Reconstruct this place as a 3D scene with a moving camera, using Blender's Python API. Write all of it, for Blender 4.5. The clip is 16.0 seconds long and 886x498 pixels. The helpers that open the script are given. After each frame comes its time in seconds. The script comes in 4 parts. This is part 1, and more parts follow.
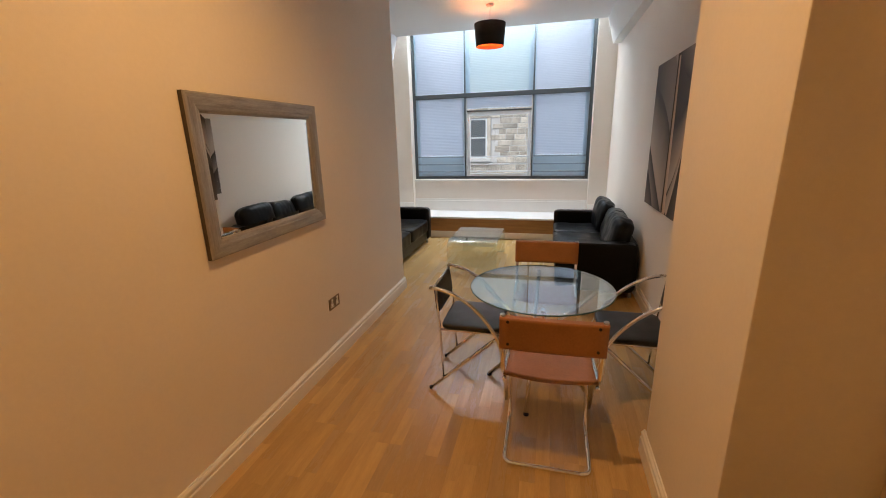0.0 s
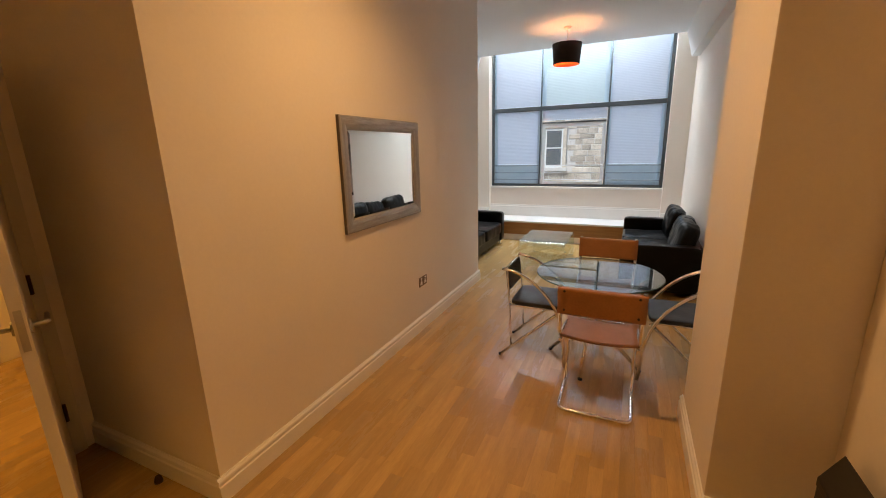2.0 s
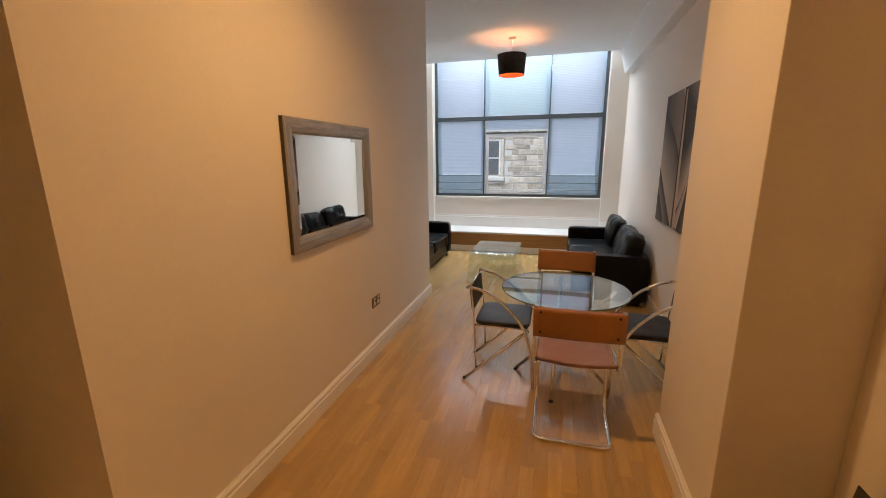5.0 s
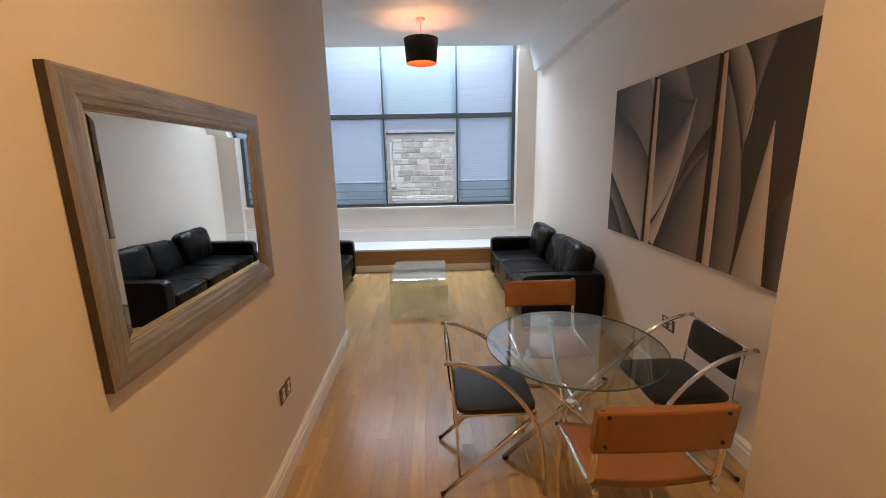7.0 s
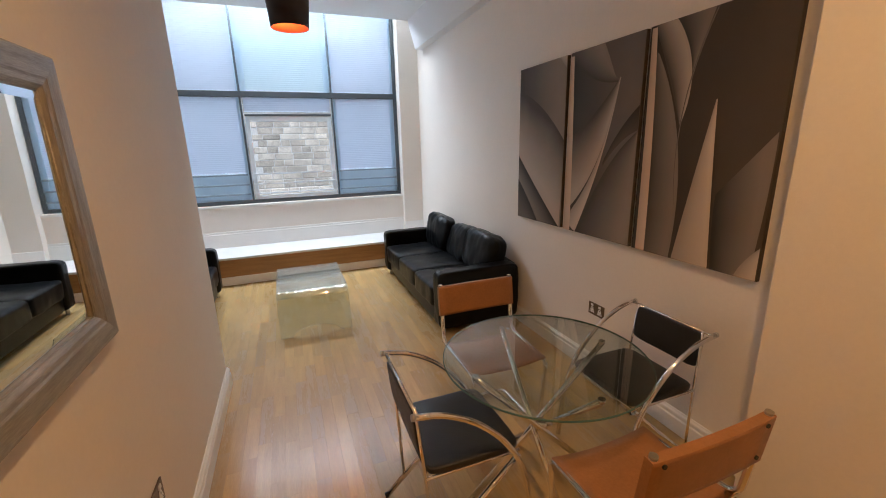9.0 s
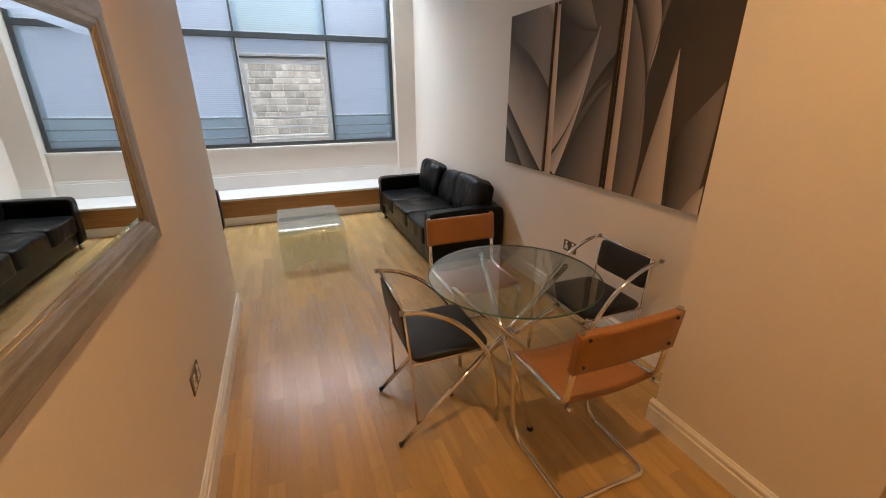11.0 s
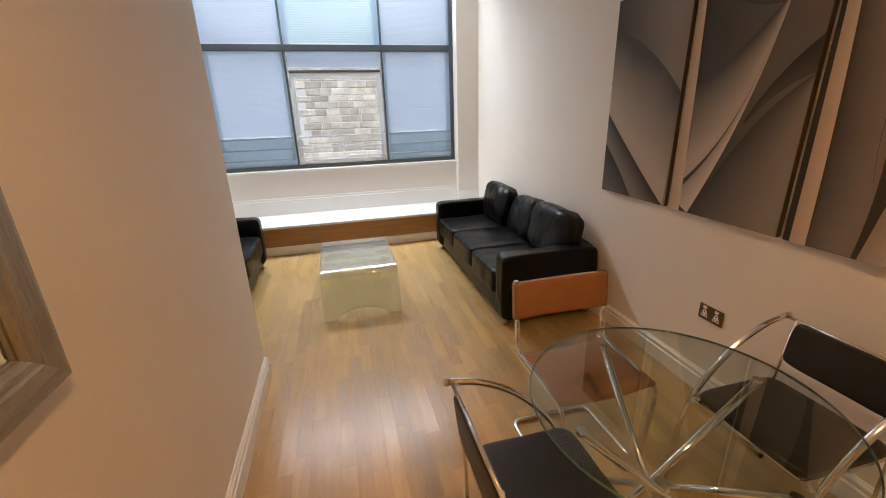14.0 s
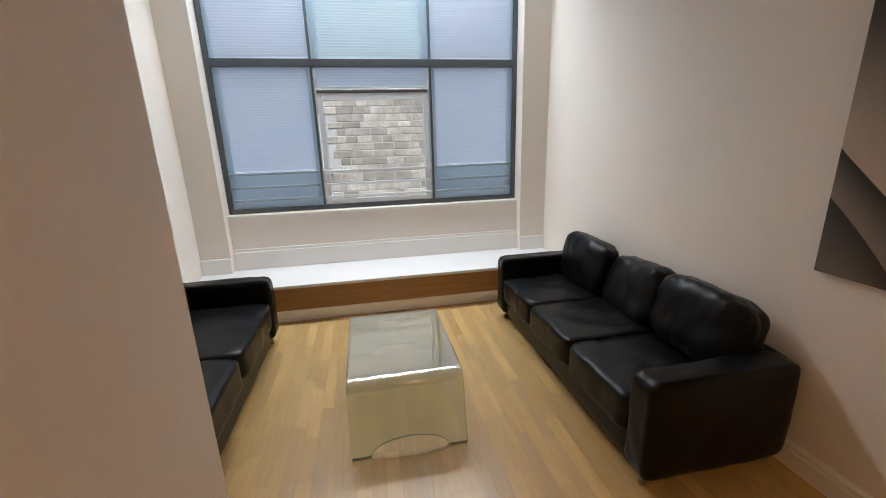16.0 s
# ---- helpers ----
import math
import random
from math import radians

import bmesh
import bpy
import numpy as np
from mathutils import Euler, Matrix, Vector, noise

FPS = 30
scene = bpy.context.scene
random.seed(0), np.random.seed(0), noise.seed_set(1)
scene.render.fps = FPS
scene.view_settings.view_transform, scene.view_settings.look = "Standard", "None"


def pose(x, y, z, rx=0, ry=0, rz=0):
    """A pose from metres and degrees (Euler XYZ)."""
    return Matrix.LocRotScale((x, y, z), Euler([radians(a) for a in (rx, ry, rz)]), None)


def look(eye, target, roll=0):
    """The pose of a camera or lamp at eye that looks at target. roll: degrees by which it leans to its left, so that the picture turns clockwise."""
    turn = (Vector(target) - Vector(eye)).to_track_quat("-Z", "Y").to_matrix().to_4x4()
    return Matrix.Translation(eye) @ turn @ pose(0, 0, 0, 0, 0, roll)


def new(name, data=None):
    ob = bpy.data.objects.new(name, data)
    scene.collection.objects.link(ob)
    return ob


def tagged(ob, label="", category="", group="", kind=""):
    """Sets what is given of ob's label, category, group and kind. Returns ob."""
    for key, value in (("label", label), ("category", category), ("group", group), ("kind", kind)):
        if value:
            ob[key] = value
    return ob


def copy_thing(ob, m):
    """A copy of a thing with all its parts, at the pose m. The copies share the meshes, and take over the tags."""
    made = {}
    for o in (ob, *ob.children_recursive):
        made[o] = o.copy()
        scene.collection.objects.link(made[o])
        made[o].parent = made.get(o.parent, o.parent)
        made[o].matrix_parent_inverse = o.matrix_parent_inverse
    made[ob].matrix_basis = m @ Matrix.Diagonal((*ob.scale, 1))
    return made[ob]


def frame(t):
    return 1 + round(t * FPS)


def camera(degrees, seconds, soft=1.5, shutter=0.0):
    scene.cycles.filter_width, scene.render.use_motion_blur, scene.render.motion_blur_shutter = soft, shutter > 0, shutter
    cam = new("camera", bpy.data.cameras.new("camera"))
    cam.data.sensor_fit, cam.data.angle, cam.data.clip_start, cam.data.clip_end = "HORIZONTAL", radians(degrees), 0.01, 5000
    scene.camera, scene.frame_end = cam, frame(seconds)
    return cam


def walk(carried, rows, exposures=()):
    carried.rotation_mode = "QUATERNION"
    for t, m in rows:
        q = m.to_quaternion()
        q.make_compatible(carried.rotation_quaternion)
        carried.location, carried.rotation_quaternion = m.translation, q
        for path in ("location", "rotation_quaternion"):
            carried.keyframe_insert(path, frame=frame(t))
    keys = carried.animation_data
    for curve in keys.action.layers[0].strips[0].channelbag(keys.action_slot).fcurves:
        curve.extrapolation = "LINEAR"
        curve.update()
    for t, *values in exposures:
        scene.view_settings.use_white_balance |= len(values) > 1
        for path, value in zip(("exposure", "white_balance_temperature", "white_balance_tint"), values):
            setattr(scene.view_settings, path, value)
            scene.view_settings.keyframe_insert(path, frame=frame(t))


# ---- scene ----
cam = camera(95.2, 16.0, soft=1.0)
PATH = [
    (0, (0.112, 0.05, 1.607), (-0.374, 1.917, 1.079), -1.5),
    (0.5, (0.106, -0.115, 1.579), (-0.511, 1.709, 1.041), -2.7),
    (1, (0.156, -0.291, 1.575), (-0.48, 1.522, 1.02), -2.9),
    (1.5, (0.222, -0.412, 1.588), (-0.501, 1.377, 1.061), -2.2),
    (2, (0.261, -0.554, 1.603), (-0.554, 1.209, 1.129), -1.4),
    (2.5, (0.288, -0.632, 1.613), (-0.565, 1.127, 1.192), -0.7),
    (3, (0.3, -0.649, 1.622), (-0.536, 1.126, 1.229), -0.1),
    (3.5, (0.294, -0.657, 1.605), (-0.488, 1.141, 1.21), -0.3),
    (6, (-0.342, 0.103, 1.615), (-0.616, 2.031, 1.16), -0.5),
    (6.5, (-0.51, 0.376, 1.622), (-0.626, 2.326, 1.193), -0.8),
    (7, (-0.606, 0.619, 1.616), (-0.547, 2.572, 1.188), -1.1),
    (7.5, (-0.642, 0.909, 1.605), (-0.475, 2.851, 1.156), -1.5),
    (8, (-0.697, 1.093, 1.59), (-0.303, 2.989, 1.091), -1.6),
    (8.5, (-0.81, 1.205, 1.594), (-0.144, 3.025, 1.103), -1.5),
    (10.8, (-0.91, 0.862, 1.573), (-0.216, 2.617, 0.911), -0.5),
    (11, (-0.922, 0.869, 1.561), (-0.242, 2.61, 0.849), -0.3),
    (11.5, (-0.946, 0.883, 1.529), (-0.305, 2.596, 0.721), -0.1),
    (12, (-0.96, 0.923, 1.508), (-0.345, 2.617, 0.642), -0.0),
    (12.5, (-0.944, 1.014, 1.504), (-0.34, 2.714, 0.641), -0.2),
    (13, (-0.939, 1.179, 1.526), (-0.351, 2.909, 0.712), -0.6),
    (13.5, (-0.891, 1.379, 1.534), (-0.323, 3.148, 0.795), -1.4),
    (14, (-0.816, 1.689, 1.554), (-0.359, 3.525, 0.904), -1.8),
    (14.5, (-0.827, 2.002, 1.561), (-0.401, 3.857, 0.947), -1.6),
    (15, (-0.883, 2.331, 1.598), (-0.404, 4.188, 1.032), -1.9),
    (15.5, (-0.889, 2.612, 1.568), (-0.463, 4.493, 1.041), -2.2),
    (16, (-0.875, 2.885, 1.583), (-0.521, 4.78, 1.05), -1.7),
]
walk(cam, [(t, look(eye, target, roll)) for t, eye, target, roll in PATH],
     exposures=((0.0, -0.08, 6450, 10), (2.5, 0.0, 6550, 10), (3.7, 0.05, 6550, 10), (6.3, -0.18, 6050, 10), (7.5, 0.0, 5900, 10), (8.7, 0.02, 5900, 10),
                (11.2, 0.02, 6350, 10), (12.2, 0.10, 6450, 10), (13.5, 0.17, 6450, 10), (14.5, 0.11, 6450, 10), (16.0, -0.2, 6450, 10)))

# ---- world, sun, large lights ----
world = bpy.data.worlds.new("sky")
scene.world = world
world.use_nodes = True
wn = world.node_tree
sky = wn.nodes.new("ShaderNodeTexSky")
sky.sky_type, sky.sun_disc, sky.sun_elevation, sky.sun_rotation = "NISHITA", False, radians(48), radians(200)
sky.air_density, sky.dust_density = 1.0, 3.0
bg = wn.nodes["Background"]
bg.inputs[1].default_value = 0.15
wn.links.new(sky.outputs[0], bg.inputs[0])


def lamp(name, kind, m, watts, colour, **more):
    data = bpy.data.lights.new(name, kind)
    data.energy, data.color = watts, colour
    for key, value in more.items():
        if key == "size":
            data.shadow_soft_size = value
        if key == "cone":
            data.spot_size = radians(value)
        if key == "blend":
            data.spot_blend = value
        if key == "angle":
            data.angle = radians(value)
        if key == "fan":
            data.spread = radians(value)
        if key == "area":
            data.shape, data.size, data.size_y = "RECTANGLE", value[0], value[1]
    ob = new(name, data)
    ob.matrix_world = m
    return ob


# sun behind thin cloud, falling on the street outside
lamp("sun", "SUN", look((0, 0, 10), (2.0, 5.5, 0)), 3.0, (1, 0.96, 0.9), angle=5)
# daylight in the window's openings, behind the cloth of the blinds
DAY = (0.53, 0.71, 1.0)
for x, z, w, h in ((-0.73, 2.99, 2.86, 1.26), (-1.737, 1.60, 0.82, 1.27), (0.285, 1.60, 0.81, 1.27), (-0.723, 2.16, 1.05, 0.17)):
    lamp("window_daylight", "AREA", look((x, 7.225, z), (x, 6.0, z)), 4.0 * w * h, DAY, area=(w, h))
# the window goes on above the ceiling's edge: unseen lamp added there as fill
lamp("upper_window_daylight", "AREA", look((-0.73, 6.95, 3.44), (-0.73, 6.41, 2.44)), 76, (0.88, 0.945, 1.0), area=(2.6, 0.40), fan=116)
WARM, AMBER = (1.0, 0.54, 0.20), (1.0, 0.49, 0.075)
lamp("hall_downlight_beam", "SPOT", look((-0.37, 1.35, 3.15), (-0.37, 1.35, 0)), 113, WARM, size=0.04, cone=150, blend=1.0)
lamp("lobby_bulb", "POINT", pose(-3.3, -0.2, 2.5), 36, AMBER, size=0.08)
# fill lamp added out of view to brighten the entrance walls
lamp("entrance_downlight_beam", "SPOT", look((0.1, -1.15, 3.15), (0.1, -1.15, 0)), 50, AMBER, size=0.04, cone=86, blend=0.3)


# ---- materials ----
def material(name, base, rough=0.5, metal=0.0, vary=0.1, scale=8.0, fine=120.0, bump=0.0, bump_scale=60.0, stretch=(1, 1, 1), source="", spread=0.0, **sockets):
    """A surface with colour that varies at two scales, and relief. source: 'object' or 'island' gives each piece its own tone."""
    mat = bpy.data.materials.new(name)
    mat.use_nodes = True
    nt = mat.node_tree
    n, l = nt.nodes, nt.links
    sh = n["Principled BSDF"]
    co = n.new("ShaderNodeTexCoord")
    mp = n.new("ShaderNodeMapping")
    mp.inputs["Scale"].default_value = stretch
    l.new(co.outputs["Object"], mp.inputs[0])
    vec = mp.outputs[0]
    rnd = None
    if source:
        info = n.new("ShaderNodeObjectInfo" if source == "object" else "ShaderNodeNewGeometry")
        rnd = info.outputs["Random" if source == "object" else "Random Per Island"]
        add = n.new("ShaderNodeVectorMath")
        add.operation = "MULTIPLY_ADD"
        add.inputs[1].default_value = (1, 1, 1)
        comb = n.new("ShaderNodeCombineXYZ")
        mul = n.new("ShaderNodeMath")
        mul.operation = "MULTIPLY"
        mul.inputs[1].default_value = 37.0
        l.new(rnd, mul.inputs[0])
        for i in range(3):
            l.new(mul.outputs[0], comb.inputs[i])
        l.new(vec, add.inputs[0])
        l.new(comb.outputs[0], add.inputs[2])
        vec = add.outputs[0]
    tone = None
    for k, (s, amount) in enumerate(((scale, vary), (fine, vary * 0.6))):
        nz = n.new("ShaderNodeTexNoise")
        nz.inputs["Scale"].default_value, nz.inputs["Detail"].default_value = s, 5.0
        l.new(vec, nz.inputs["Vector"])
        r = n.new("ShaderNodeMapRange")
        r.inputs["From Min"].default_value, r.inputs["From Max"].default_value = 0.25, 0.75
        r.inputs["To Min"].default_value, r.inputs["To Max"].default_value = 1 - amount, 1 + amount
        l.new(nz.outputs[0], r.inputs[0])
        if tone is None:
            tone = r.outputs[0]
        else:
            m = n.new("ShaderNodeMath")
            m.operation = "MULTIPLY"
            l.new(tone, m.inputs[0])
            l.new(r.outputs[0], m.inputs[1])
            tone = m.outputs[0]
    if rnd is not None and spread:
        r = n.new("ShaderNodeMapRange")
        r.inputs["To Min"].default_value, r.inputs["To Max"].default_value = 1 - spread, 1 + spread
        l.new(rnd, r.inputs[0])
        m = n.new("ShaderNodeMath")
        m.operation = "MULTIPLY"
        l.new(tone, m.inputs[0])
        l.new(r.outputs[0], m.inputs[1])
        tone = m.outputs[0]
    v = n.new("ShaderNodeVectorMath")
    v.operation = "SCALE"
    v.inputs[0].default_value = base
    l.new(tone, v.inputs["Scale"])
    l.new(v.outputs[0], sh.inputs["Base Color"])
    rr = n.new("ShaderNodeMapRange")
    rr.inputs["From Min"].default_value, rr.inputs["From Max"].default_value = 0.7, 1.3
    rr.inputs["To Min"].default_value, rr.inputs["To Max"].default_value = min(1, rough * 1.25), rough * 0.8
    l.new(tone, rr.inputs[0])
    l.new(rr.outputs[0], sh.inputs["Roughness"])
    sh.inputs["Metallic"].default_value = metal
    if bump:
        nz = n.new("ShaderNodeTexNoise")
        nz.inputs["Scale"].default_value, nz.inputs["Detail"].default_value = bump_scale, 6.0
        l.new(vec, nz.inputs["Vector"])
        b = n.new("ShaderNodeBump")
        b.inputs["Strength"].default_value, b.inputs["Distance"].default_value = min(1, bump), 0.004
        l.new(nz.outputs[0], b.inputs["Height"])
        l.new(b.outputs[0], sh.inputs["Normal"])
    for key, value in sockets.items():
        sh.inputs[key.replace("_", " ")].default_value = value
    return mat


def ramp_material(name, dark, light, axis="X", bend=1.0, rough=0.75):
    """Painted canvas whose tone runs from dark to light across the shape."""
    mat = bpy.data.materials.new(name)
    mat.use_nodes = True
    nt = mat.node_tree
    n, l = nt.nodes, nt.links
    co = n.new("ShaderNodeTexCoord")
    sep = n.new("ShaderNodeSeparateXYZ")
    l.new(co.outputs["UV"], sep.inputs[0])
    nz = n.new("ShaderNodeTexNoise")
    nz.inputs["Scale"].default_value, nz.inputs["Detail"].default_value = 3.0, 4.0
    l.new(co.outputs["Object"], nz.inputs["Vector"])
    add = n.new("ShaderNodeMath")
    add.operation = "MULTIPLY_ADD"
    add.inputs[1].default_value = 0.3
    l.new(nz.outputs[0], add.inputs[0])
    l.new(sep.outputs[axis], add.inputs[2])
    rp = n.new("ShaderNodeValToRGB")
    rp.color_ramp.elements[0].color, rp.color_ramp.elements[1].color = (*dark, 1), (*light, 1)
    rp.color_ramp.elements[0].position, rp.color_ramp.elements[1].position = 0.2, 1.1 * bend
    l.new(add.outputs[0], rp.inputs[0])
    sh = n["Principled BSDF"]
    l.new(rp.outputs[0], sh.inputs["Base Color"])
    wv = n.new("ShaderNodeTexNoise")
    wv.inputs["Scale"].default_value = 700
    l.new(co.outputs["Object"], wv.inputs["Vector"])
    b = n.new("ShaderNodeBump")
    b.inputs["Strength"].default_value, b.inputs["Distance"].default_value = 0.4, 0.001
    l.new(wv.outputs[0], b.inputs["Height"])
    l.new(b.outputs[0], sh.inputs["Normal"])
    sh.inputs["Roughness"].default_value = rough
    return mat


M_WALL = material("wall_paint", (0.86, 0.80, 0.725), 0.65, vary=0.025, scale=1.5, fine=60, bump=0.12, bump_scale=220)
M_CEIL = material("ceiling_paint", (0.82, 0.82, 0.81), 0.8, vary=0.02, scale=1.2, bump=0.1, bump_scale=200)
M_TRIM = material("white_gloss_trim", (0.89, 0.875, 0.84), 0.3, vary=0.03, scale=4, bump=0.05)
M_BENCH = material("bench_top_white", (0.76, 0.77, 0.78), 0.3, vary=0.03, scale=3)
M_BENCHWOOD = material("bench_front_oak", (0.36, 0.19, 0.075), 0.4, vary=0.16, scale=5, fine=60, stretch=(0.6, 8, 8), bump=0.15, bump_scale=30)
M_PLANK = material("floor_plank", (0.51, 0.338, 0.142), 0.25, vary=0.11, scale=4, fine=34, stretch=(7, 0.7, 7), source="object", spread=0.17, bump=0.03, bump_scale=12, Specular_IOR_Level=0.44)
M_PLANKS = material("floor_planks", (0.51, 0.338, 0.142), 0.25, vary=0.11, scale=4, fine=34, stretch=(7, 0.7, 7), source="island", spread=0.17, bump=0.03, bump_scale=12, Specular_IOR_Level=0.44)
M_SUB = material("floor_joint", (0.36, 0.22, 0.095), 0.5)
M_LEATHER = material("black_leather", (0.0045, 0.005, 0.0057), 0.33, vary=0.06, scale=5, fine=150, bump=0.06, bump_scale=260, Specular_IOR_Level=0.2)
M_LEATHER_SEAT = material("black_chair_leather", (0.014, 0.014, 0.015), 0.45, vary=0.2, scale=10, fine=120, bump=0.25, bump_scale=180)
M_TAN = material("tan_leather", (0.36, 0.165, 0.065), 0.36, vary=0.14, scale=7, fine=90, bump=0.2, bump_scale=160)
M_CHROME = material("chrome", (0.86, 0.85, 0.83), 0.10, 1.0, vary=0.04)
M_BLACK = material("black_plastic", (0.012, 0.012, 0.012), 0.5, vary=0.1)
M_STEEL = material("brushed_steel", (0.5, 0.49, 0.46), 0.32, 1.0, vary=0.08, fine=200)
M_FRAME = material("mirror_frame_pewter", (0.37, 0.35, 0.32), 0.42, 0.5, vary=0.26, scale=5, fine=36, stretch=(10, 1, 10), bump=0.25, bump_scale=30)
M_FRAME_UP = material("mirror_frame_pewter_upright", (0.37, 0.35, 0.32), 0.42, 0.5, vary=0.26, scale=5, fine=36, stretch=(10, 10, 1), bump=0.25, bump_scale=30)
M_FRAME_EDGE = material("mirror_frame_dark_edge", (0.07, 0.055, 0.04), 0.55, vary=0.2, scale=6, fine=60)
M_MIRROR = material("mirror_glass", (0.9, 0.92, 0.91), 0.015, 1.0, vary=0.0)
M_ALU = material("window_aluminium", (0.10, 0.12, 0.135), 0.45, 0.3, vary=0.06)
M_ALU_LIGHT = material("window_aluminium_light", (0.40, 0.48, 0.54), 0.4, 0.4, vary=0.06)
M_WHITE_PVC = material("white_sash", (0.80, 0.88, 0.95), 0.4, vary=0.03)
M_STONE = material("facade_stone", (0.56, 0.545, 0.51), 0.85, vary=0.34, scale=2.2, fine=18, source="object", spread=0.28, bump=0.5, bump_scale=14)
M_MORTAR = material("facade_mortar", (0.66, 0.69, 0.72), 0.9, vary=0.12, scale=2)
M_DARKPANE = material("facade_window_pane", (0.13, 0.16, 0.19), 0.12, vary=0.1)
M_RAIL = material("painted_rail", (0.80, 0.86, 0.92), 0.4, vary=0.05)
# darker copy of the rail paint, the hazy panes' dimming put into its colour
M_RAIL_DIMMED = material("painted_rail_dimmed", (0.34, 0.41, 0.46), 0.45, vary=0.06)
M_ROAD = material("street_asphalt", (0.06, 0.06, 0.06), 0.85, vary=0.15, scale=1)
M_SHADE = material("shade_black_fabric", (0.010, 0.009, 0.009), 0.85, vary=0.15, fine=300)
M_DOOR = material("door_white_paint", (0.72, 0.68, 0.6), 0.4, vary=0.03, scale=3, bump=0.05)
M_BRONZE = material("dark_brass", (0.08, 0.05, 0.03), 0.4, 0.8, vary=0.1)
M_PLATE = material("socket_plate_bronze", (0.17, 0.125, 0.085), 0.4, 0.6, vary=0.12, fine=200)


def glow_material(name, colour, strength):
    mat = bpy.data.materials.new(name)
    mat.use_nodes = True
    sh = mat.node_tree.nodes["Principled BSDF"]
    sh.inputs["Emission Color"].default_value = (*colour, 1)
    sh.inputs["Emission Strength"].default_value = strength
    return mat


M_BULB = glow_material("downlight_glow", (1.0, 0.55, 0.22), 12.0)
M_PENDANT_BULB = glow_material("pendant_bulb_glow", (1.0, 0.5, 0.2), 270.0)


M_LINING = material("shade_red_lining", (0.85, 0.13, 0.03), 0.7, vary=0.05)


def glass_material(name, colour, rough=0.0):
    mat = bpy.data.materials.new(name)
    mat.use_nodes = True
    sh = mat.node_tree.nodes["Principled BSDF"]
    sh.inputs["Base Color"].default_value = (*colour, 1)
    sh.inputs["Transmission Weight"].default_value = 1.0
    sh.inputs["Roughness"].default_value = rough
    sh.inputs["IOR"].default_value = 1.48
    return mat


M_GLASS = glass_material("clear_glass", (0.97, 0.99, 0.98))


def sheet_glass_material(name, tint, base_gloss, steep_gloss, blur=0.0, veil=0.0):
    """Thin sheet glass: tinted and clear seen straight on, more of a mirror seen aslant; veil is the share of pale
    diffuse colour mixed in.
    """
    mat = bpy.data.materials.new(name)
    mat.use_nodes = True
    nt = mat.node_tree
    n, l = nt.nodes, nt.links
    n.remove(n["Principled BSDF"])
    clear, gloss, mx = n.new("ShaderNodeBsdfTransparent"), n.new("ShaderNodeBsdfGlossy"), n.new("ShaderNodeMixShader")
    clear.inputs[0].default_value = (*tint, 1)
    gloss.inputs["Roughness"].default_value = blur
    lw, power, scaled = n.new("ShaderNodeLayerWeight"), n.new("ShaderNodeMath"), n.new("ShaderNodeMath")
    lw.inputs[0].default_value = 0.5
    power.operation, scaled.operation = "POWER", "MULTIPLY_ADD"
    power.inputs[1].default_value = 3.0
    scaled.inputs[1].default_value, scaled.inputs[2].default_value = steep_gloss, base_gloss
    l.new(lw.outputs["Facing"], power.inputs[0])
    l.new(power.outputs[0], scaled.inputs[0])
    l.new(scaled.outputs[0], mx.inputs[0])
    veiled, veil_diffuse = n.new("ShaderNodeMixShader"), n.new("ShaderNodeBsdfDiffuse")
    veiled.inputs[0].default_value = veil
    veil_diffuse.inputs[0].default_value = (0.72, 0.84, 0.80, 1)
    l.new(clear.outputs[0], veiled.inputs[1])
    l.new(veil_diffuse.outputs[0], veiled.inputs[2])
    l.new(veiled.outputs[0], mx.inputs[1])
    l.new(gloss.outputs[0], mx.inputs[2])
    l.new(mx.outputs[0], n["Material Output"].inputs[0])
    return mat


M_TABLE = sheet_glass_material("table_glass", (0.90, 0.945, 0.92), 0.055, 0.9)
M_GREEN = sheet_glass_material("green_tinted_glass", (0.955, 0.985, 0.965), 0.06, 0.7, 0.12, 0.07)
M_TOP = sheet_glass_material("pale_table_glass", (0.93, 0.97, 0.975), 0.16, 0.8, 0.05, 0.07)
M_GLASS_EDGE = material("polished_glass_edge", (0.08, 0.15, 0.125), 0.15, vary=0.1)


def blind_material(name, low, high):
    """Thin white pleated cloth that lets daylight through."""
    mat = bpy.data.materials.new(name)
    mat.use_nodes = True
    nt = mat.node_tree
    n, l = nt.nodes, nt.links
    n.remove(n["Principled BSDF"])
    df, tr, mx = n.new("ShaderNodeBsdfDiffuse"), n.new("ShaderNodeBsdfTranslucent"), n.new("ShaderNodeMixShader")
    nz = n.new("ShaderNodeTexNoise")
    nz.inputs["Scale"].default_value = 1.3
    co = n.new("ShaderNodeTexCoord")
    l.new(co.outputs["Object"], nz.inputs["Vector"])
    rp = n.new("ShaderNodeValToRGB")
    rp.color_ramp.elements[0].color, rp.color_ramp.elements[1].color = (*low, 1), (*high, 1)
    l.new(nz.outputs[0], rp.inputs[0])
    l.new(rp.outputs[0], df.inputs[0])
    l.new(rp.outputs[0], tr.inputs[0])
    mx.inputs[0].default_value = 0.62
    l.new(df.outputs[0], mx.inputs[1])
    l.new(tr.outputs[0], mx.inputs[2])
    l.new(mx.outputs[0], n["Material Output"].inputs[0])
    return mat


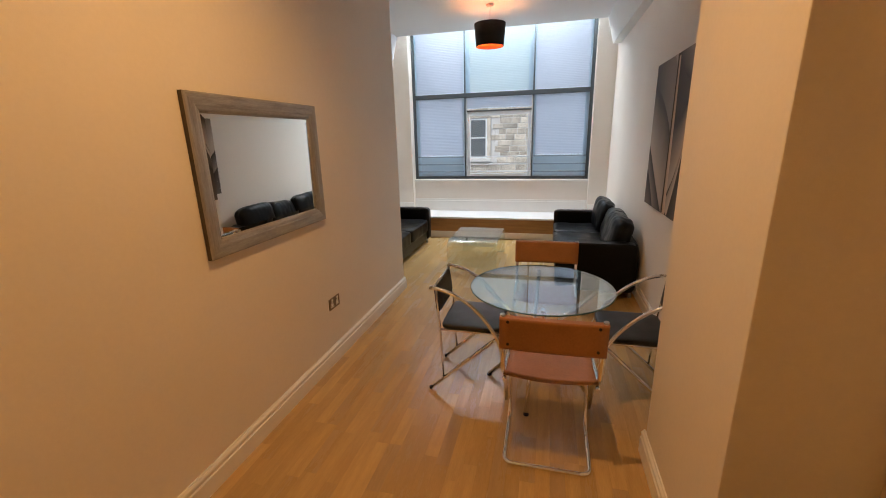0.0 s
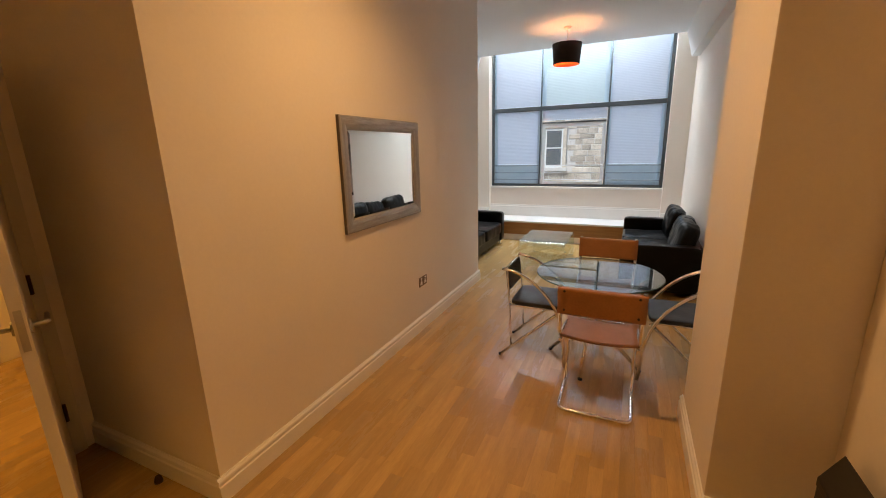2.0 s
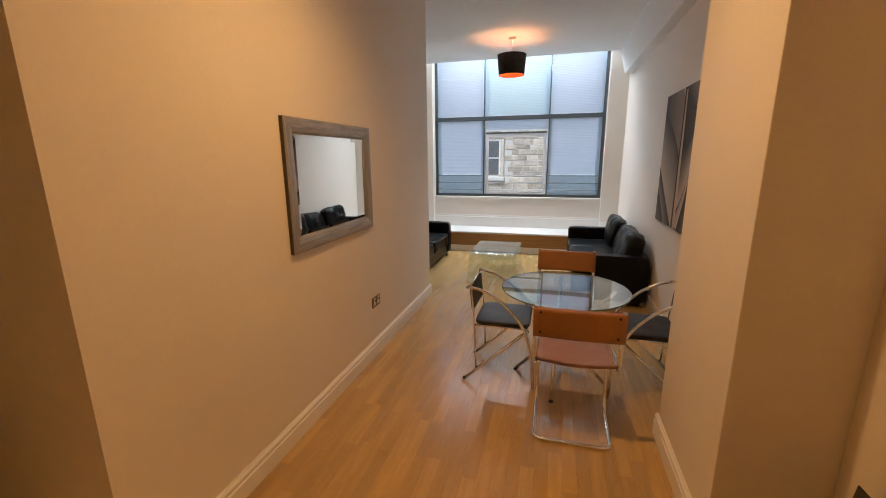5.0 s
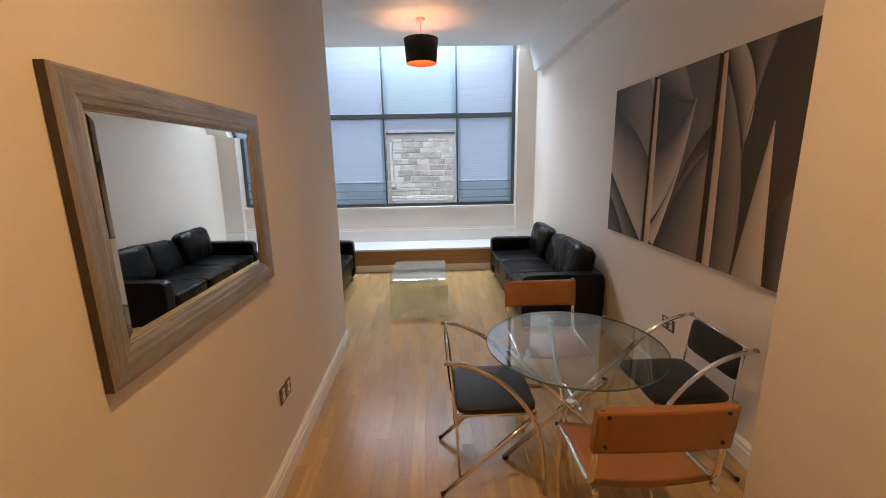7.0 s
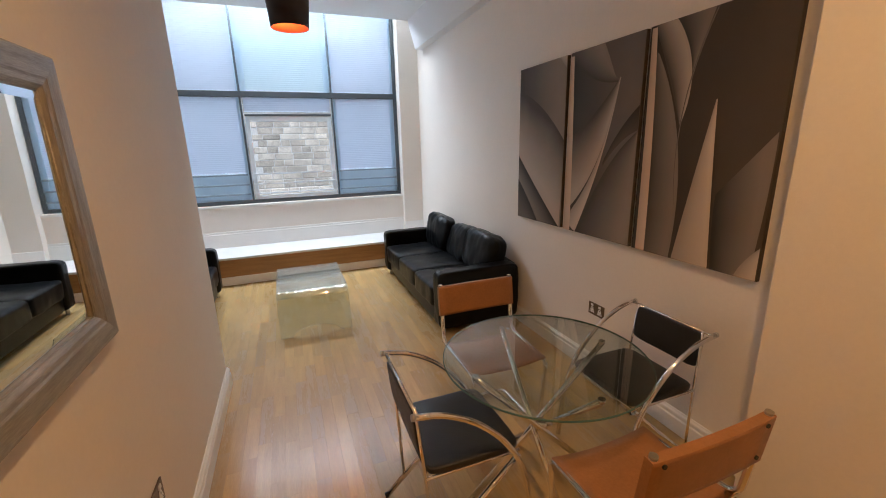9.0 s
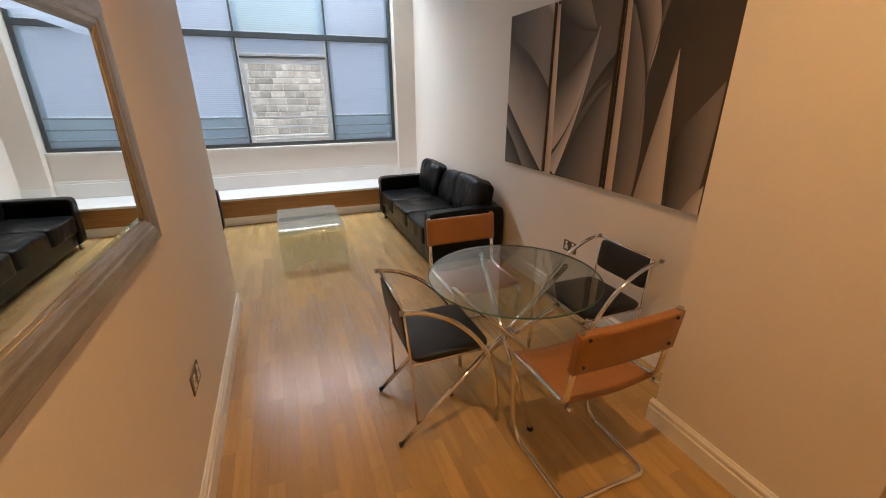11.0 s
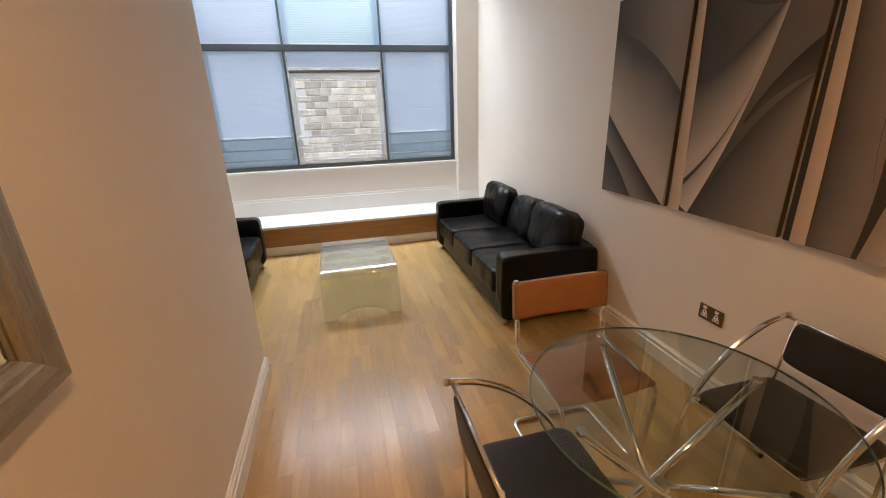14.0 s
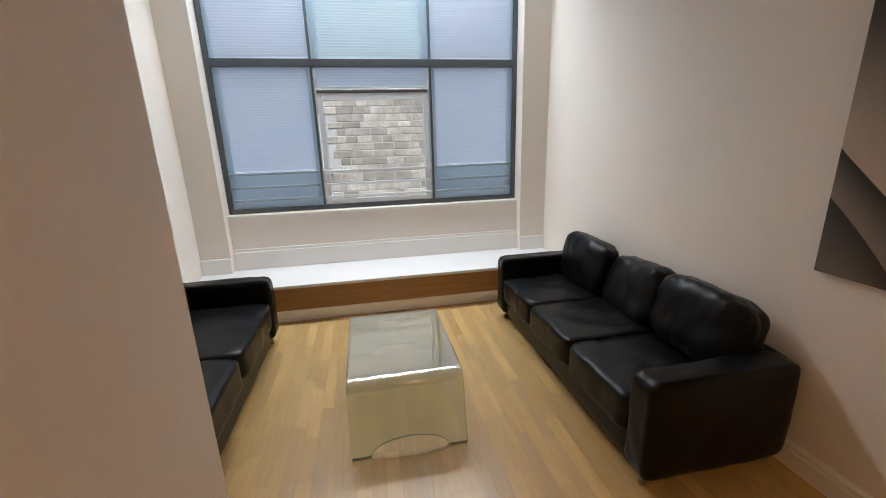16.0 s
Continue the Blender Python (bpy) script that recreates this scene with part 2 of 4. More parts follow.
M_BLIND = blind_material("blind_cloth", (0.65, 0.69, 0.77), (0.73, 0.77, 0.83))
M_BLIND_PALE = blind_material("pale_blind_cloth", (0.66, 0.77, 0.79), (0.74, 0.84, 0.85))
M_HAZE = blind_material("hazy_panel", (0.60, 0.68, 0.73), (0.67, 0.75, 0.79))
M_MARGIN = blind_material("hazy_pane_margin", (0.66, 0.78, 0.86), (0.74, 0.84, 0.90))


# ---- building helpers ----
def box(lo, hi, bevel=0.0, bm=None, segments=2):
    own = bmesh.new()
    bmesh.ops.create_cube(own, size=1.0)
    lo, hi = Vector(lo), Vector(hi)
    for v in own.verts:
        v.co = Vector([(lo[i] + hi[i]) / 2 + v.co[i] * (hi[i] - lo[i]) for i in range(3)])
    if bevel:
        bmesh.ops.bevel(own, geom=list(own.edges), offset=bevel, segments=segments, profile=0.6, affect="EDGES")
    if bm is None:
        return own
    me = bpy.data.meshes.new("tmp")
    own.to_mesh(me)
    own.free()
    bm.from_mesh(me)
    bpy.data.meshes.remove(me)
    return bm


def prism(section, axis, a, b):
    """A closed section of two coordinates, drawn out along axis from a to b."""
    bm = bmesh.new()
    put = {"x": lambda p, t: (t, p[0], p[1]), "y": lambda p, t: (p[0], t, p[1]), "z": lambda p, t: (p[0], p[1], t)}[axis]
    ends = [[bm.verts.new(put(p, t)) for p in section] for t in (a, b)]
    n = len(section)
    for i in range(n):
        bm.faces.new((ends[0][i], ends[0][(i + 1) % n], ends[1][(i + 1) % n], ends[1][i]))
    bm.faces.new(ends[0])
    bm.faces.new(ends[1])
    bmesh.ops.recalc_face_normals(bm, faces=bm.faces)
    return bm


def rounded(points, radius, steps=6):
    """A polyline with its corners rounded."""
    pts = [Vector(p) for p in points]
    out = [pts[0]]
    for a, b, c in zip(pts, pts[1:], pts[2:]):
        r = min(radius, (a - b).length * 0.48, (c - b).length * 0.48)
        p, q = b + (a - b).normalized() * r, b + (c - b).normalized() * r
        for i in range(steps + 1):
            t = i / steps
            out.append(p * (1 - t) ** 2 + b * 2 * t * (1 - t) + q * t * t)
    return out + [pts[-1]]


def tube(points, r, sides=10, bm=None):
    bm = bm or bmesh.new()
    pts = [Vector(p) for p in points]
    d = (pts[1] - pts[0]).normalized()
    side = d.orthogonal().normalized()
    rings = []
    for i, p in enumerate(pts):
        t = (pts[min(i + 1, len(pts) - 1)] - pts[max(i - 1, 0)]).normalized()
        side = (side - t * side.dot(t)).normalized()
        up = t.cross(side)
        rings.append([bm.verts.new(p + r * (math.cos(a) * side + math.sin(a) * up)) for a in [2 * math.pi * k / sides for k in range(sides)]])
    for a, b in zip(rings, rings[1:]):
        for k in range(sides):
            f = bm.faces.new((a[k], a[(k + 1) % sides], b[(k + 1) % sides], b[k]))
            f.smooth = True
    bm.faces.new(rings[0][::-1])
    bm.faces.new(rings[-1])
    return bm


def lathe(profile, sides=48, closed=False):
    """Turn a profile of (radius, z) round the z axis."""
    bm = bmesh.new()
    rings = [[bm.verts.new((r * math.cos(2 * math.pi * k / sides), r * math.sin(2 * math.pi * k / sides), z)) for k in range(sides)] for r, z in profile]
    pairs = list(zip(rings, rings[1:])) + ([(rings[-1], rings[0])] if closed else [])
    for a, b in pairs:
        for k in range(sides):
            bm.faces.new((a[k], a[(k + 1) % sides], b[(k + 1) % sides], b[k])).smooth = True
    if not closed:
        bm.faces.new(rings[0][::-1])
        bm.faces.new(rings[-1])
    bmesh.ops.recalc_face_normals(bm, faces=bm.faces)
    return bm


def cushion(lo, hi, power=5.0, puff=0.25, wrinkle=0.008, seed=0, cuts=14):
    """A stuffed cushion: a box with round edges, swollen faces and soft creases."""
    bm = bmesh.new()
    bmesh.ops.create_cube(bm, size=2.0)
    bmesh.ops.subdivide_edges(bm, edges=list(bm.edges), cuts=cuts, use_grid_fill=True)
    c, h = (Vector(lo) + Vector(hi)) / 2, (Vector(hi) - Vector(lo)) / 2
    thin = min(range(3), key=lambda i: h[i])
    for v in bm.verts:
        u = v.co.copy()
        n = sum(abs(x) ** power for x in u) ** (1 / power)
        p = u / n
        others = [p[i] for i in range(3) if i != thin]
        swell = 1 - puff * 0.5 * (others[0] ** 4 + others[1] ** 4)
        p[thin] *= swell
        w = Vector([p[i] * h[i] for i in range(3)])
        k = noise.noise(w * 7 + Vector((seed * 3.1, seed, 2))) + 0.6 * noise.noise(Vector((w.x * 22, w.y * 22, w.z * 9)) + Vector((seed, 5, seed)))
        v.co = c + w + p.normalized() * wrinkle * k
    for f in bm.faces:
        f.smooth = True
    return bm


def part(name, bm, mat, parent=None, label="", smooth=False):
    me = bpy.data.meshes.new(name)
    bm.to_mesh(me)
    bm.free()
    me.materials.append(mat)
    if smooth:
        me.polygons.foreach_set("use_smooth", [True] * len(me.polygons))
    ob = new(name, me)
    ob.parent = parent
    if label:
        tagged(ob, label=label)
    return ob


def structure(name, bm, mat, label, category):
    return tagged(part(name, bm, mat), label=label, category=category, kind="structure")


def thing(name, m, label, category, group=""):
    ob = new(name)
    ob.matrix_world = m
    ob.empty_display_size = 0.1
    return tagged(ob, label=label, category=category, group=group)


# ---- the setting ----
XL, XR, LIV, LOB = -1.39, 1.04, -2.49, -2.45      # hall's left wall, right wall, living room's left wall, door wall
TOP, WELL, EDGE = 3.18, 3.85, 6.76                 # ceiling, top of the window well, where the ceiling ends
Y0, YN, YE = -1.75, 0.45, 4.06                     # back of the hall, near and far ends of the left wall
structure("floor", box((LIV - 1.8, Y0, -0.16), (XR, 7.2, -0.011)), M_SUB, "dark joint layer under the wooden floor", "floor")
structure("wall_left", box((XL - 0.12, YN, 0), (XL, YE, TOP)), M_WALL, "cream painted plaster wall of the hall with a mirror", "wall")
structure("wall_near", box((LOB, YN, 0), (XL - 0.12, YN + 0.12, TOP)), M_WALL, "cream painted wall in shade beside the door", "wall")
structure("wall_return", box((LIV, YE - 0.12, 0), (XL - 0.12, YE, TOP)), M_WALL, "cream painted wall behind the leather sofa", "wall")
structure("wall_living", box((LIV - 0.12, YE - 0.12, 0), (LIV, 7.3, WELL)), M_WALL, "cream painted side wall of the living area", "wall")
structure("wall_right", box((XR, Y0, 0), (XR + 0.12, 7.3, WELL)), M_WALL, "cream painted long wall with three canvases", "wall")
structure("wall_pier", box((0.655, 1.21, 0), (XR, 1.99, TOP), 0.004), M_WALL, "cream painted pier standing out of the wall", "wall")
structure("wall_back", box((LIV - 1.8, Y0 - 0.12, 0), (XR, Y0, TOP)), M_WALL, "cream painted wall at the hall's end", "wall")
door_wall = box((LOB - 0.12, Y0, 0), (LOB, -0.50, TOP))
box((LOB - 0.12, -0.50, 2.04), (LOB, 0.32, TOP), bm=door_wall)
box((LOB - 0.12, 0.32, 0), (LOB, YN + 0.12, TOP), bm=door_wall)
structure("wall_door", door_wall, M_WALL, "cream painted wall with a doorway", "wall")
structure("wall_room_side", box((LIV - 1.92, Y0, 0), (LIV - 1.8, 1.6, TOP)), M_WALL, "painted wall of the room beyond the door", "wall")
structure("wall_room_end", box((LIV - 1.8, 1.48, 0), (LOB - 0.12, 1.6, TOP)), M_WALL, "painted end wall of the room beyond the door", "wall")
structure("ceiling", box((LIV - 1.92, Y0 - 0.12, TOP), (XR, EDGE, WELL)), M_CEIL, "plain white plaster ceiling ending before the window", "ceiling")
structure("ceiling_well", box((LIV - 0.12, EDGE, WELL), (XR + 0.12, 7.3, WELL + 0.1)), M_CEIL, "white ceiling high above the window", "ceiling")
structure("cove_right", prism([(0.847, TOP), (0.938, 2.84), (XR, 2.84), (XR, TOP)], "y", 1.99, EDGE), M_CEIL, "white sloped plaster casing along the ceiling's edge", "ceiling casing")
structure("cove_left", prism([(-2.297, TOP), (LIV, TOP), (LIV, 2.84), (-2.388, 2.84)], "y", YE, EDGE), M_CEIL, "white sloped plaster casing along the ceiling's edge", "ceiling casing")

# window wall: pilasters, recessed panel below, lintel
WY, WX0, WX1, WX2, WX3, WZ0, WZ1, WZ2 = 7.2, -2.185, -1.29, -0.157, 0.728, 0.93, 2.29, 3.65
wall = box((LIV, 7.0, 0), (WX0 - 0.03, 7.3, WELL))
box((WX3 + 0.03, 7.0, 0), (XR, 7.3, WELL), bm=wall)
box((WX0 - 0.03, 7.10, 0), (WX3 + 0.03, 7.3, WZ0 - 0.03), bm=wall)
box((WX0 - 0.03, 7.10, WZ2 + 0.03), (WX3 + 0.03, 7.3, WELL), bm=wall)
structure("wall_window", wall, M_WALL, "cream painted window wall with pilasters and a recessed panel", "wall")
lip = box((WX0 - 0.028, 7.075, 0.35), (WX3 + 0.028, 7.10, 0.53), 0.006)
box((WX0 - 0.028, 7.085, 0.532), (WX3 + 0.028, 7.10, 0.56), 0.004, bm=lip)
structure("trim_window_panel", lip, M_TRIM, "cream moulded skirting under the window", "trim")
for a, b in ((LIV, WX0 - 0.03), (WX3 + 0.03, XR)):
    structure("trim_pilaster", box((a, 6.982, 0.35), (b, 7.0, 0.50), 0.005), M_TRIM, "cream skirting on the pilaster's foot", "trim")


# ---- skirting ----
def skirting(name, a, b, normal, label="cream painted moulded skirting board"):
    """A moulded skirting from a to b on the floor; normal points into the room."""
    prof = [(0, 0), (0.021, 0), (0.021, 0.088), (0.015, 0.094), (0.015, 0.104), (0.019, 0.110), (0.017, 0.119), (0.009, 0.126), (0.006, 0.132), (0, 0.132)]
    bm = bmesh.new()
    nx, ny = normal
    ends = [[bm.verts.new((p[0] + nx * d, p[1] + ny * d, z)) for d, z in prof] for p in (a, b)]
    k = len(prof)
    for i in range(k):
        bm.faces.new((ends[0][i], ends[0][(i + 1) % k], ends[1][(i + 1) % k], ends[1][i]))
    bm.faces.new(ends[0])
    bm.faces.new(ends[1])
    bmesh.ops.recalc_face_normals(bm, faces=bm.faces)
    return structure(name, bm, M_TRIM, label, "skirting board")


skirting("baseboard_left", (XL, YN - 0.021), (XL, YE + 0.021), (1, 0))
skirting("baseboard_near", (LOB, YN), (XL, YN), (0, -1))
skirting("baseboard_left_end", (XL, YE), (LIV, YE), (0, 1))
skirting("baseboard_right", (XR, 1.99), (XR, 6.48), (-1, 0))
skirting("baseboard_right_near", (XR, Y0), (XR, 1.21), (-1, 0))
skirting("baseboard_pier", (0.655, 1.21 - 0.021), (0.655, 1.99 + 0.021), (-1, 0))
skirting("baseboard_pier_near", (0.655, 1.21), (XR, 1.21), (0, -1))
skirting("baseboard_pier_far", (0.655, 1.99), (XR, 1.99), (0, 1))
skirting("baseboard_living", (LIV, YE), (LIV, 6.48), (1, 0))
skirting("baseboard_back", (LOB, Y0), (XR, Y0), (0, 1))

# ---- window seat ----
seat = thing("window_seat", pose(0, 0, 0), "built-in window seat with white top and oak front", "window seat")
part("top", box((LIV + 0.003, 6.455, 0.322), (XR - 0.003, 7.073, 0.350), 0.004), M_BENCH, seat, "smooth white top")
part("front_panel", box((LIV + 0.003, 6.485, 0.105), (XR - 0.003, 6.505, 0.321)), M_BENCHWOOD, seat, "oak-veneered front panel")
part("plinth", box((LIV + 0.003, 6.478, 0.0), (XR - 0.003, 6.503, 0.104), 0.004), M_TRIM, seat, "cream painted plinth")
part("body", box((LIV + 0.003, 6.507, 0.0), (XR - 0.003, 7.07, 0.32)), M_TRIM, seat)

# ---- window ----
win = tagged(thing("window_1", pose(0, 0, 0), "tall grey aluminium window with six panes and pale blinds", "window"), kind="structure")
outer = box((WX0 - 0.027, WY - 0.035, WZ0 - 0.027), (WX0 + 0.022, WY + 0.035, WZ2 + 0.027), 0.003)
box((WX3 - 0.022, WY - 0.035, WZ0 - 0.027), (WX3 + 0.027, WY + 0.035, WZ2 + 0.027), 0.003, bm=outer)
box((WX0 + 0.023, WY - 0.034, WZ0 - 0.027), (WX3 - 0.023, WY + 0.034, WZ0 + 0.018), 0.003, bm=outer)
box((WX0 + 0.023, WY - 0.034, WZ2 - 0.02), (WX3 - 0.023, WY + 0.034, WZ2 + 0.027), 0.003, bm=outer)
part("window_frame", outer, M_ALU, win, "dark grey outer frame")
for x, s in ((WX0 + 0.023, 1), (WX3 - 0.022, -1)):
    for a, b in ((WZ0 + 0.019, WZ1 - 0.036), (WZ1 + 0.036, WZ2 - 0.021)):
        half = 0.060 if a < WZ1 else 0.030
        part("pane_margin", box((min(x, x + s * half), WY - 0.024, a), (max(x, x + s * half), WY - 0.020, b)), M_MARGIN, win, "hazy strip of glass beside the blind")
part("transom", box((WX0 + 0.023, WY - 0.05, WZ1 - 0.035), (WX3 - 0.023, WY + 0.04, WZ1 + 0.035), 0.006), M_ALU, win, "dark grey cross beam")
for x in (WX1, WX2):
    for a, b in ((WZ0 + 0.019, WZ1 - 0.036), (WZ1 + 0.036, WZ2 - 0.021)):
        bar = part("mullion", box((x - 0.014, WY - 0.04, a), (x + 0.014, WY + 0.035, b), 0.004), M_ALU_LIGHT, win, "pale grey mullion")
        part("cover_strip", box((x - 0.011, WY - 0.047, a), (x + 0.011, WY - 0.0405, b), 0.002), M_ALU, bar, "dark grey cover strip")
        for side in (-1, 1):
            if a < WZ1 and (side > 0) == (x == WX1):
                continue
            half = 0.046 if a < WZ1 else 0.085 if (side > 0) == (x == WX1) else 0.028
            p, q = sorted((x + side * 0.0145, x + side * half))
            part("pane_margin", box((p, WY - 0.024, a), (q, WY - 0.020, b)), M_MARGIN, win, "hazy strip of glass beside the blind")
COLS = ((WX0 + 0.023, WX1 - 0.025), (WX1 + 0.025, WX2 - 0.025), (WX2 + 0.025, WX3 - 0.023))
for i, (a, b) in enumerate(COLS):
    for z0, z1 in ((WZ0 + 0.019, WZ1 - 0.036), (WZ1 + 0.036, WZ2 - 0.021)):
        pane = part("pane", box((a, WY + 0.012, z0), (b, WY + 0.018, z1)), M_GLASS, win)
        pane.visible_shadow = False
# opening sash in the middle of the lower row
a, b = COLS[1]
sash = box((a + 0.003, WY - 0.03, WZ0 + 0.022), (a + 0.055, WY + 0.005, 2.02), 0.004)
box((b - 0.055, WY - 0.03, WZ0 + 0.022), (b - 0.003, WY + 0.005, 2.02), 0.004, bm=sash)
box((a + 0.056, WY - 0.03, WZ0 + 0.022), (b - 0.056, WY + 0.005, WZ0 + 0.07), 0.004, bm=sash)
box((a + 0.056, WY - 0.03, 1.955), (b - 0.056, WY + 0.005, 2.02), 0.004, bm=sash)
part("opening_sash", sash, M_WHITE_PVC, win, "white opening sash")
part("sash_rail", box((a + 0.003, WY - 0.036, 2.024), (b - 0.003, WY + 0.005, 2.05), 0.003), M_ALU, win)
for i in (0, 2):
    part("hazy_strip", box((COLS[i][0] + 0.002, WY - 0.016, WZ0 + 0.02), (COLS[i][1] - 0.002, WY - 0.012, 1.296)), M_HAZE, win, "hazy white strip at the pane's foot")
for i, (a, b) in enumerate(COLS):
    for z in (1.03, 1.155, 1.285):
        part("safety_rail", box((a + 0.001, WY - 0.052, z - 0.011), (b - 0.001, WY - 0.036, z + 0.011), 0.004), M_RAIL if i == 1 else M_RAIL_DIMMED, win, "white painted safety rail" if i == 1 else "safety rail, its colour darkened as if seen through haze")
sill_trim = box((WX0 - 0.05, 7.085, WZ0 - 0.06), (WX3 + 0.05, 7.165, WZ0 - 0.031), 0.004)
part("window_sill", sill_trim, M_TRIM, win)


def blind(x0, x1, z0, z1, mat=M_BLIND, pitch=0.0125, depth=0.0016):
    """A pleated blind between two heights, with head and bottom rails."""
    ob = thing("pleated_blind", pose((x0 + x1) / 2, WY - 0.012, z0), "white translucent pleated blind lowered before the glass", "blind", "window blinds")
    w, n = (x1 - x0) / 2, max(2, round((z1 - z0) / pitch))
    bm = bmesh.new()
    rows = [[bm.verts.new((s * w, depth * (0.5 if k % 2 else -0.5), (z1 - z0) * k / n)) for s in (-1, 1)] for k in range(n + 1)]
    for p, q in zip(rows, rows[1:]):
        bm.faces.new((p[0], p[1], q[1], q[0]))
    part("cloth", bm, mat, ob)
    part("bottom_rail", box((-w, -0.008, -0.012), (w, 0.008, -0.001), 0.002), M_WHITE_PVC, ob)
    return ob


for i in (0, 2):
    blind(COLS[i][0] + 0.002, COLS[i][1] - 0.002, 1.31, WZ1 - 0.037)
for i in range(3):
    blind(COLS[i][0] + 0.002, COLS[i][1] - 0.002, WZ1 + 0.05, WZ2 - 0.03, M_BLIND_PALE if i == 1 else M_BLIND)
blind(COLS[1][0] + 0.002, COLS[1][1] - 0.002, 2.085, WZ1 - 0.037)

# ---- outside ----
structure("ground", box((-60, 7.4, -6.2), (60, 90, -6.0)), M_ROAD, "grey street far below the window", "ground")
FY = 13.6
house = thing("stone_building", pose(0, FY, -6.0), "weathered stone building across the street", "building")
part("wall", box((-16, 0.03, 0), (14, 6, 13.5)), M_MORTAR, house)
part("roof", prism([(-0.25, 13.5), (6.3, 13.5), (3.0, 15.5)], "x", -16.3, 14.3), M_ALU, house)
for x in (-5.4, -2.13, 1.6, 4.6):
    for z in (2.6, 6.95, 10.0):
        w = part("window", box((x - 0.29, -0.012, z), (x + 0.29, 0.029, z + 1.25), 0.01), M_WHITE_PVC, house, "white framed sash window")
        part("pane", box((x - 0.24, -0.016, z + 0.66), (x + 0.24, -0.0125, z + 1.19)), M_DARKPANE, w)
        part("pane", box((x - 0.24, -0.016, z + 0.06), (x + 0.24, -0.0125, z + 0.62)), M_DARKPANE, w)
        part("surround", box((x - 0.41, -0.03, z - 0.002), (x - 0.291, 0.029, z + 1.25), 0.01), M_STONE, w)
        part("surround", box((x + 0.291, -0.03, z - 0.002), (x + 0.41, 0.029, z + 1.25), 0.01), M_STONE, w)
        part("lintel", box((x - 0.41, -0.035, z + 1.252), (x + 0.41, 0.029, z + 1.46), 0.01), M_STONE, w)
        part("sill", box((x - 0.45, -0.09, z - 0.12), (x + 0.45, 0.029, z - 0.004), 0.01), M_MORTAR, w)

# ---- door ----
door = tagged(thing("door_1", pose(LOB + 0.02, 0.305, 0, 0, 0, -20), "white painted door standing open with steel lever handles", "door"), kind="structure")
leaf = box((0.0, -0.02, 0.006), (0.77, 0.02, 1.985), 0.002)
part("leaf", leaf, M_DOOR, door)
for z in (0.27, 1.0, 1.72):
    part("hinge", tube([(0.0, 0.026, z - 0.05), (0.0, 0.026, z + 0.05)], 0.010), M_BRONZE, door, "dark brass hinge")
for s in (-1, 1):
    h = part("door_handle", tube(rounded([(0.715, s * 0.021, 1.0), (0.715, s * 0.07, 1.0), (0.60, s * 0.07, 1.0)], 0.02), 0.009), M_STEEL, door, "steel lever handle")
    part("rose", tube([(0.715, s * 0.021, 1.0), (0.715, s * 0.029, 1.0)], 0.026, 20), M_STEEL, h)
part("latch_plate", box((0.7695, -0.011, 0.92), (0.7725, 0.011, 1.08)), M_STEEL, door)
jamb = box((LOB - 0.13, 0.285, 0), (LOB + 0.012, 0.325, 2.04), 0.003)
box((LOB - 0.13, -0.505, 0), (LOB + 0.012, -0.465, 2.04), 0.003, bm=jamb)
box((LOB - 0.13, -0.464, 2.0), (LOB + 0.012, 0.284, 2.04), 0.003, bm=jamb)
structure("trim_door_frame", jamb, M_DOOR, "white painted door frame", "door frame")
arch = box((LOB, 0.326, 0), (LOB + 0.016, 0.39, 2.10), 0.004)
box((LOB, -0.57, 0), (LOB + 0.016, -0.506, 2.10), 0.004, bm=arch)
box((LOB, -0.506, 2.041), (LOB + 0.016, 0.326, 2.10), 0.004, bm=arch)
structure("trim_architrave", arch, M_DOOR, "white painted architrave round the doorway", "trim")


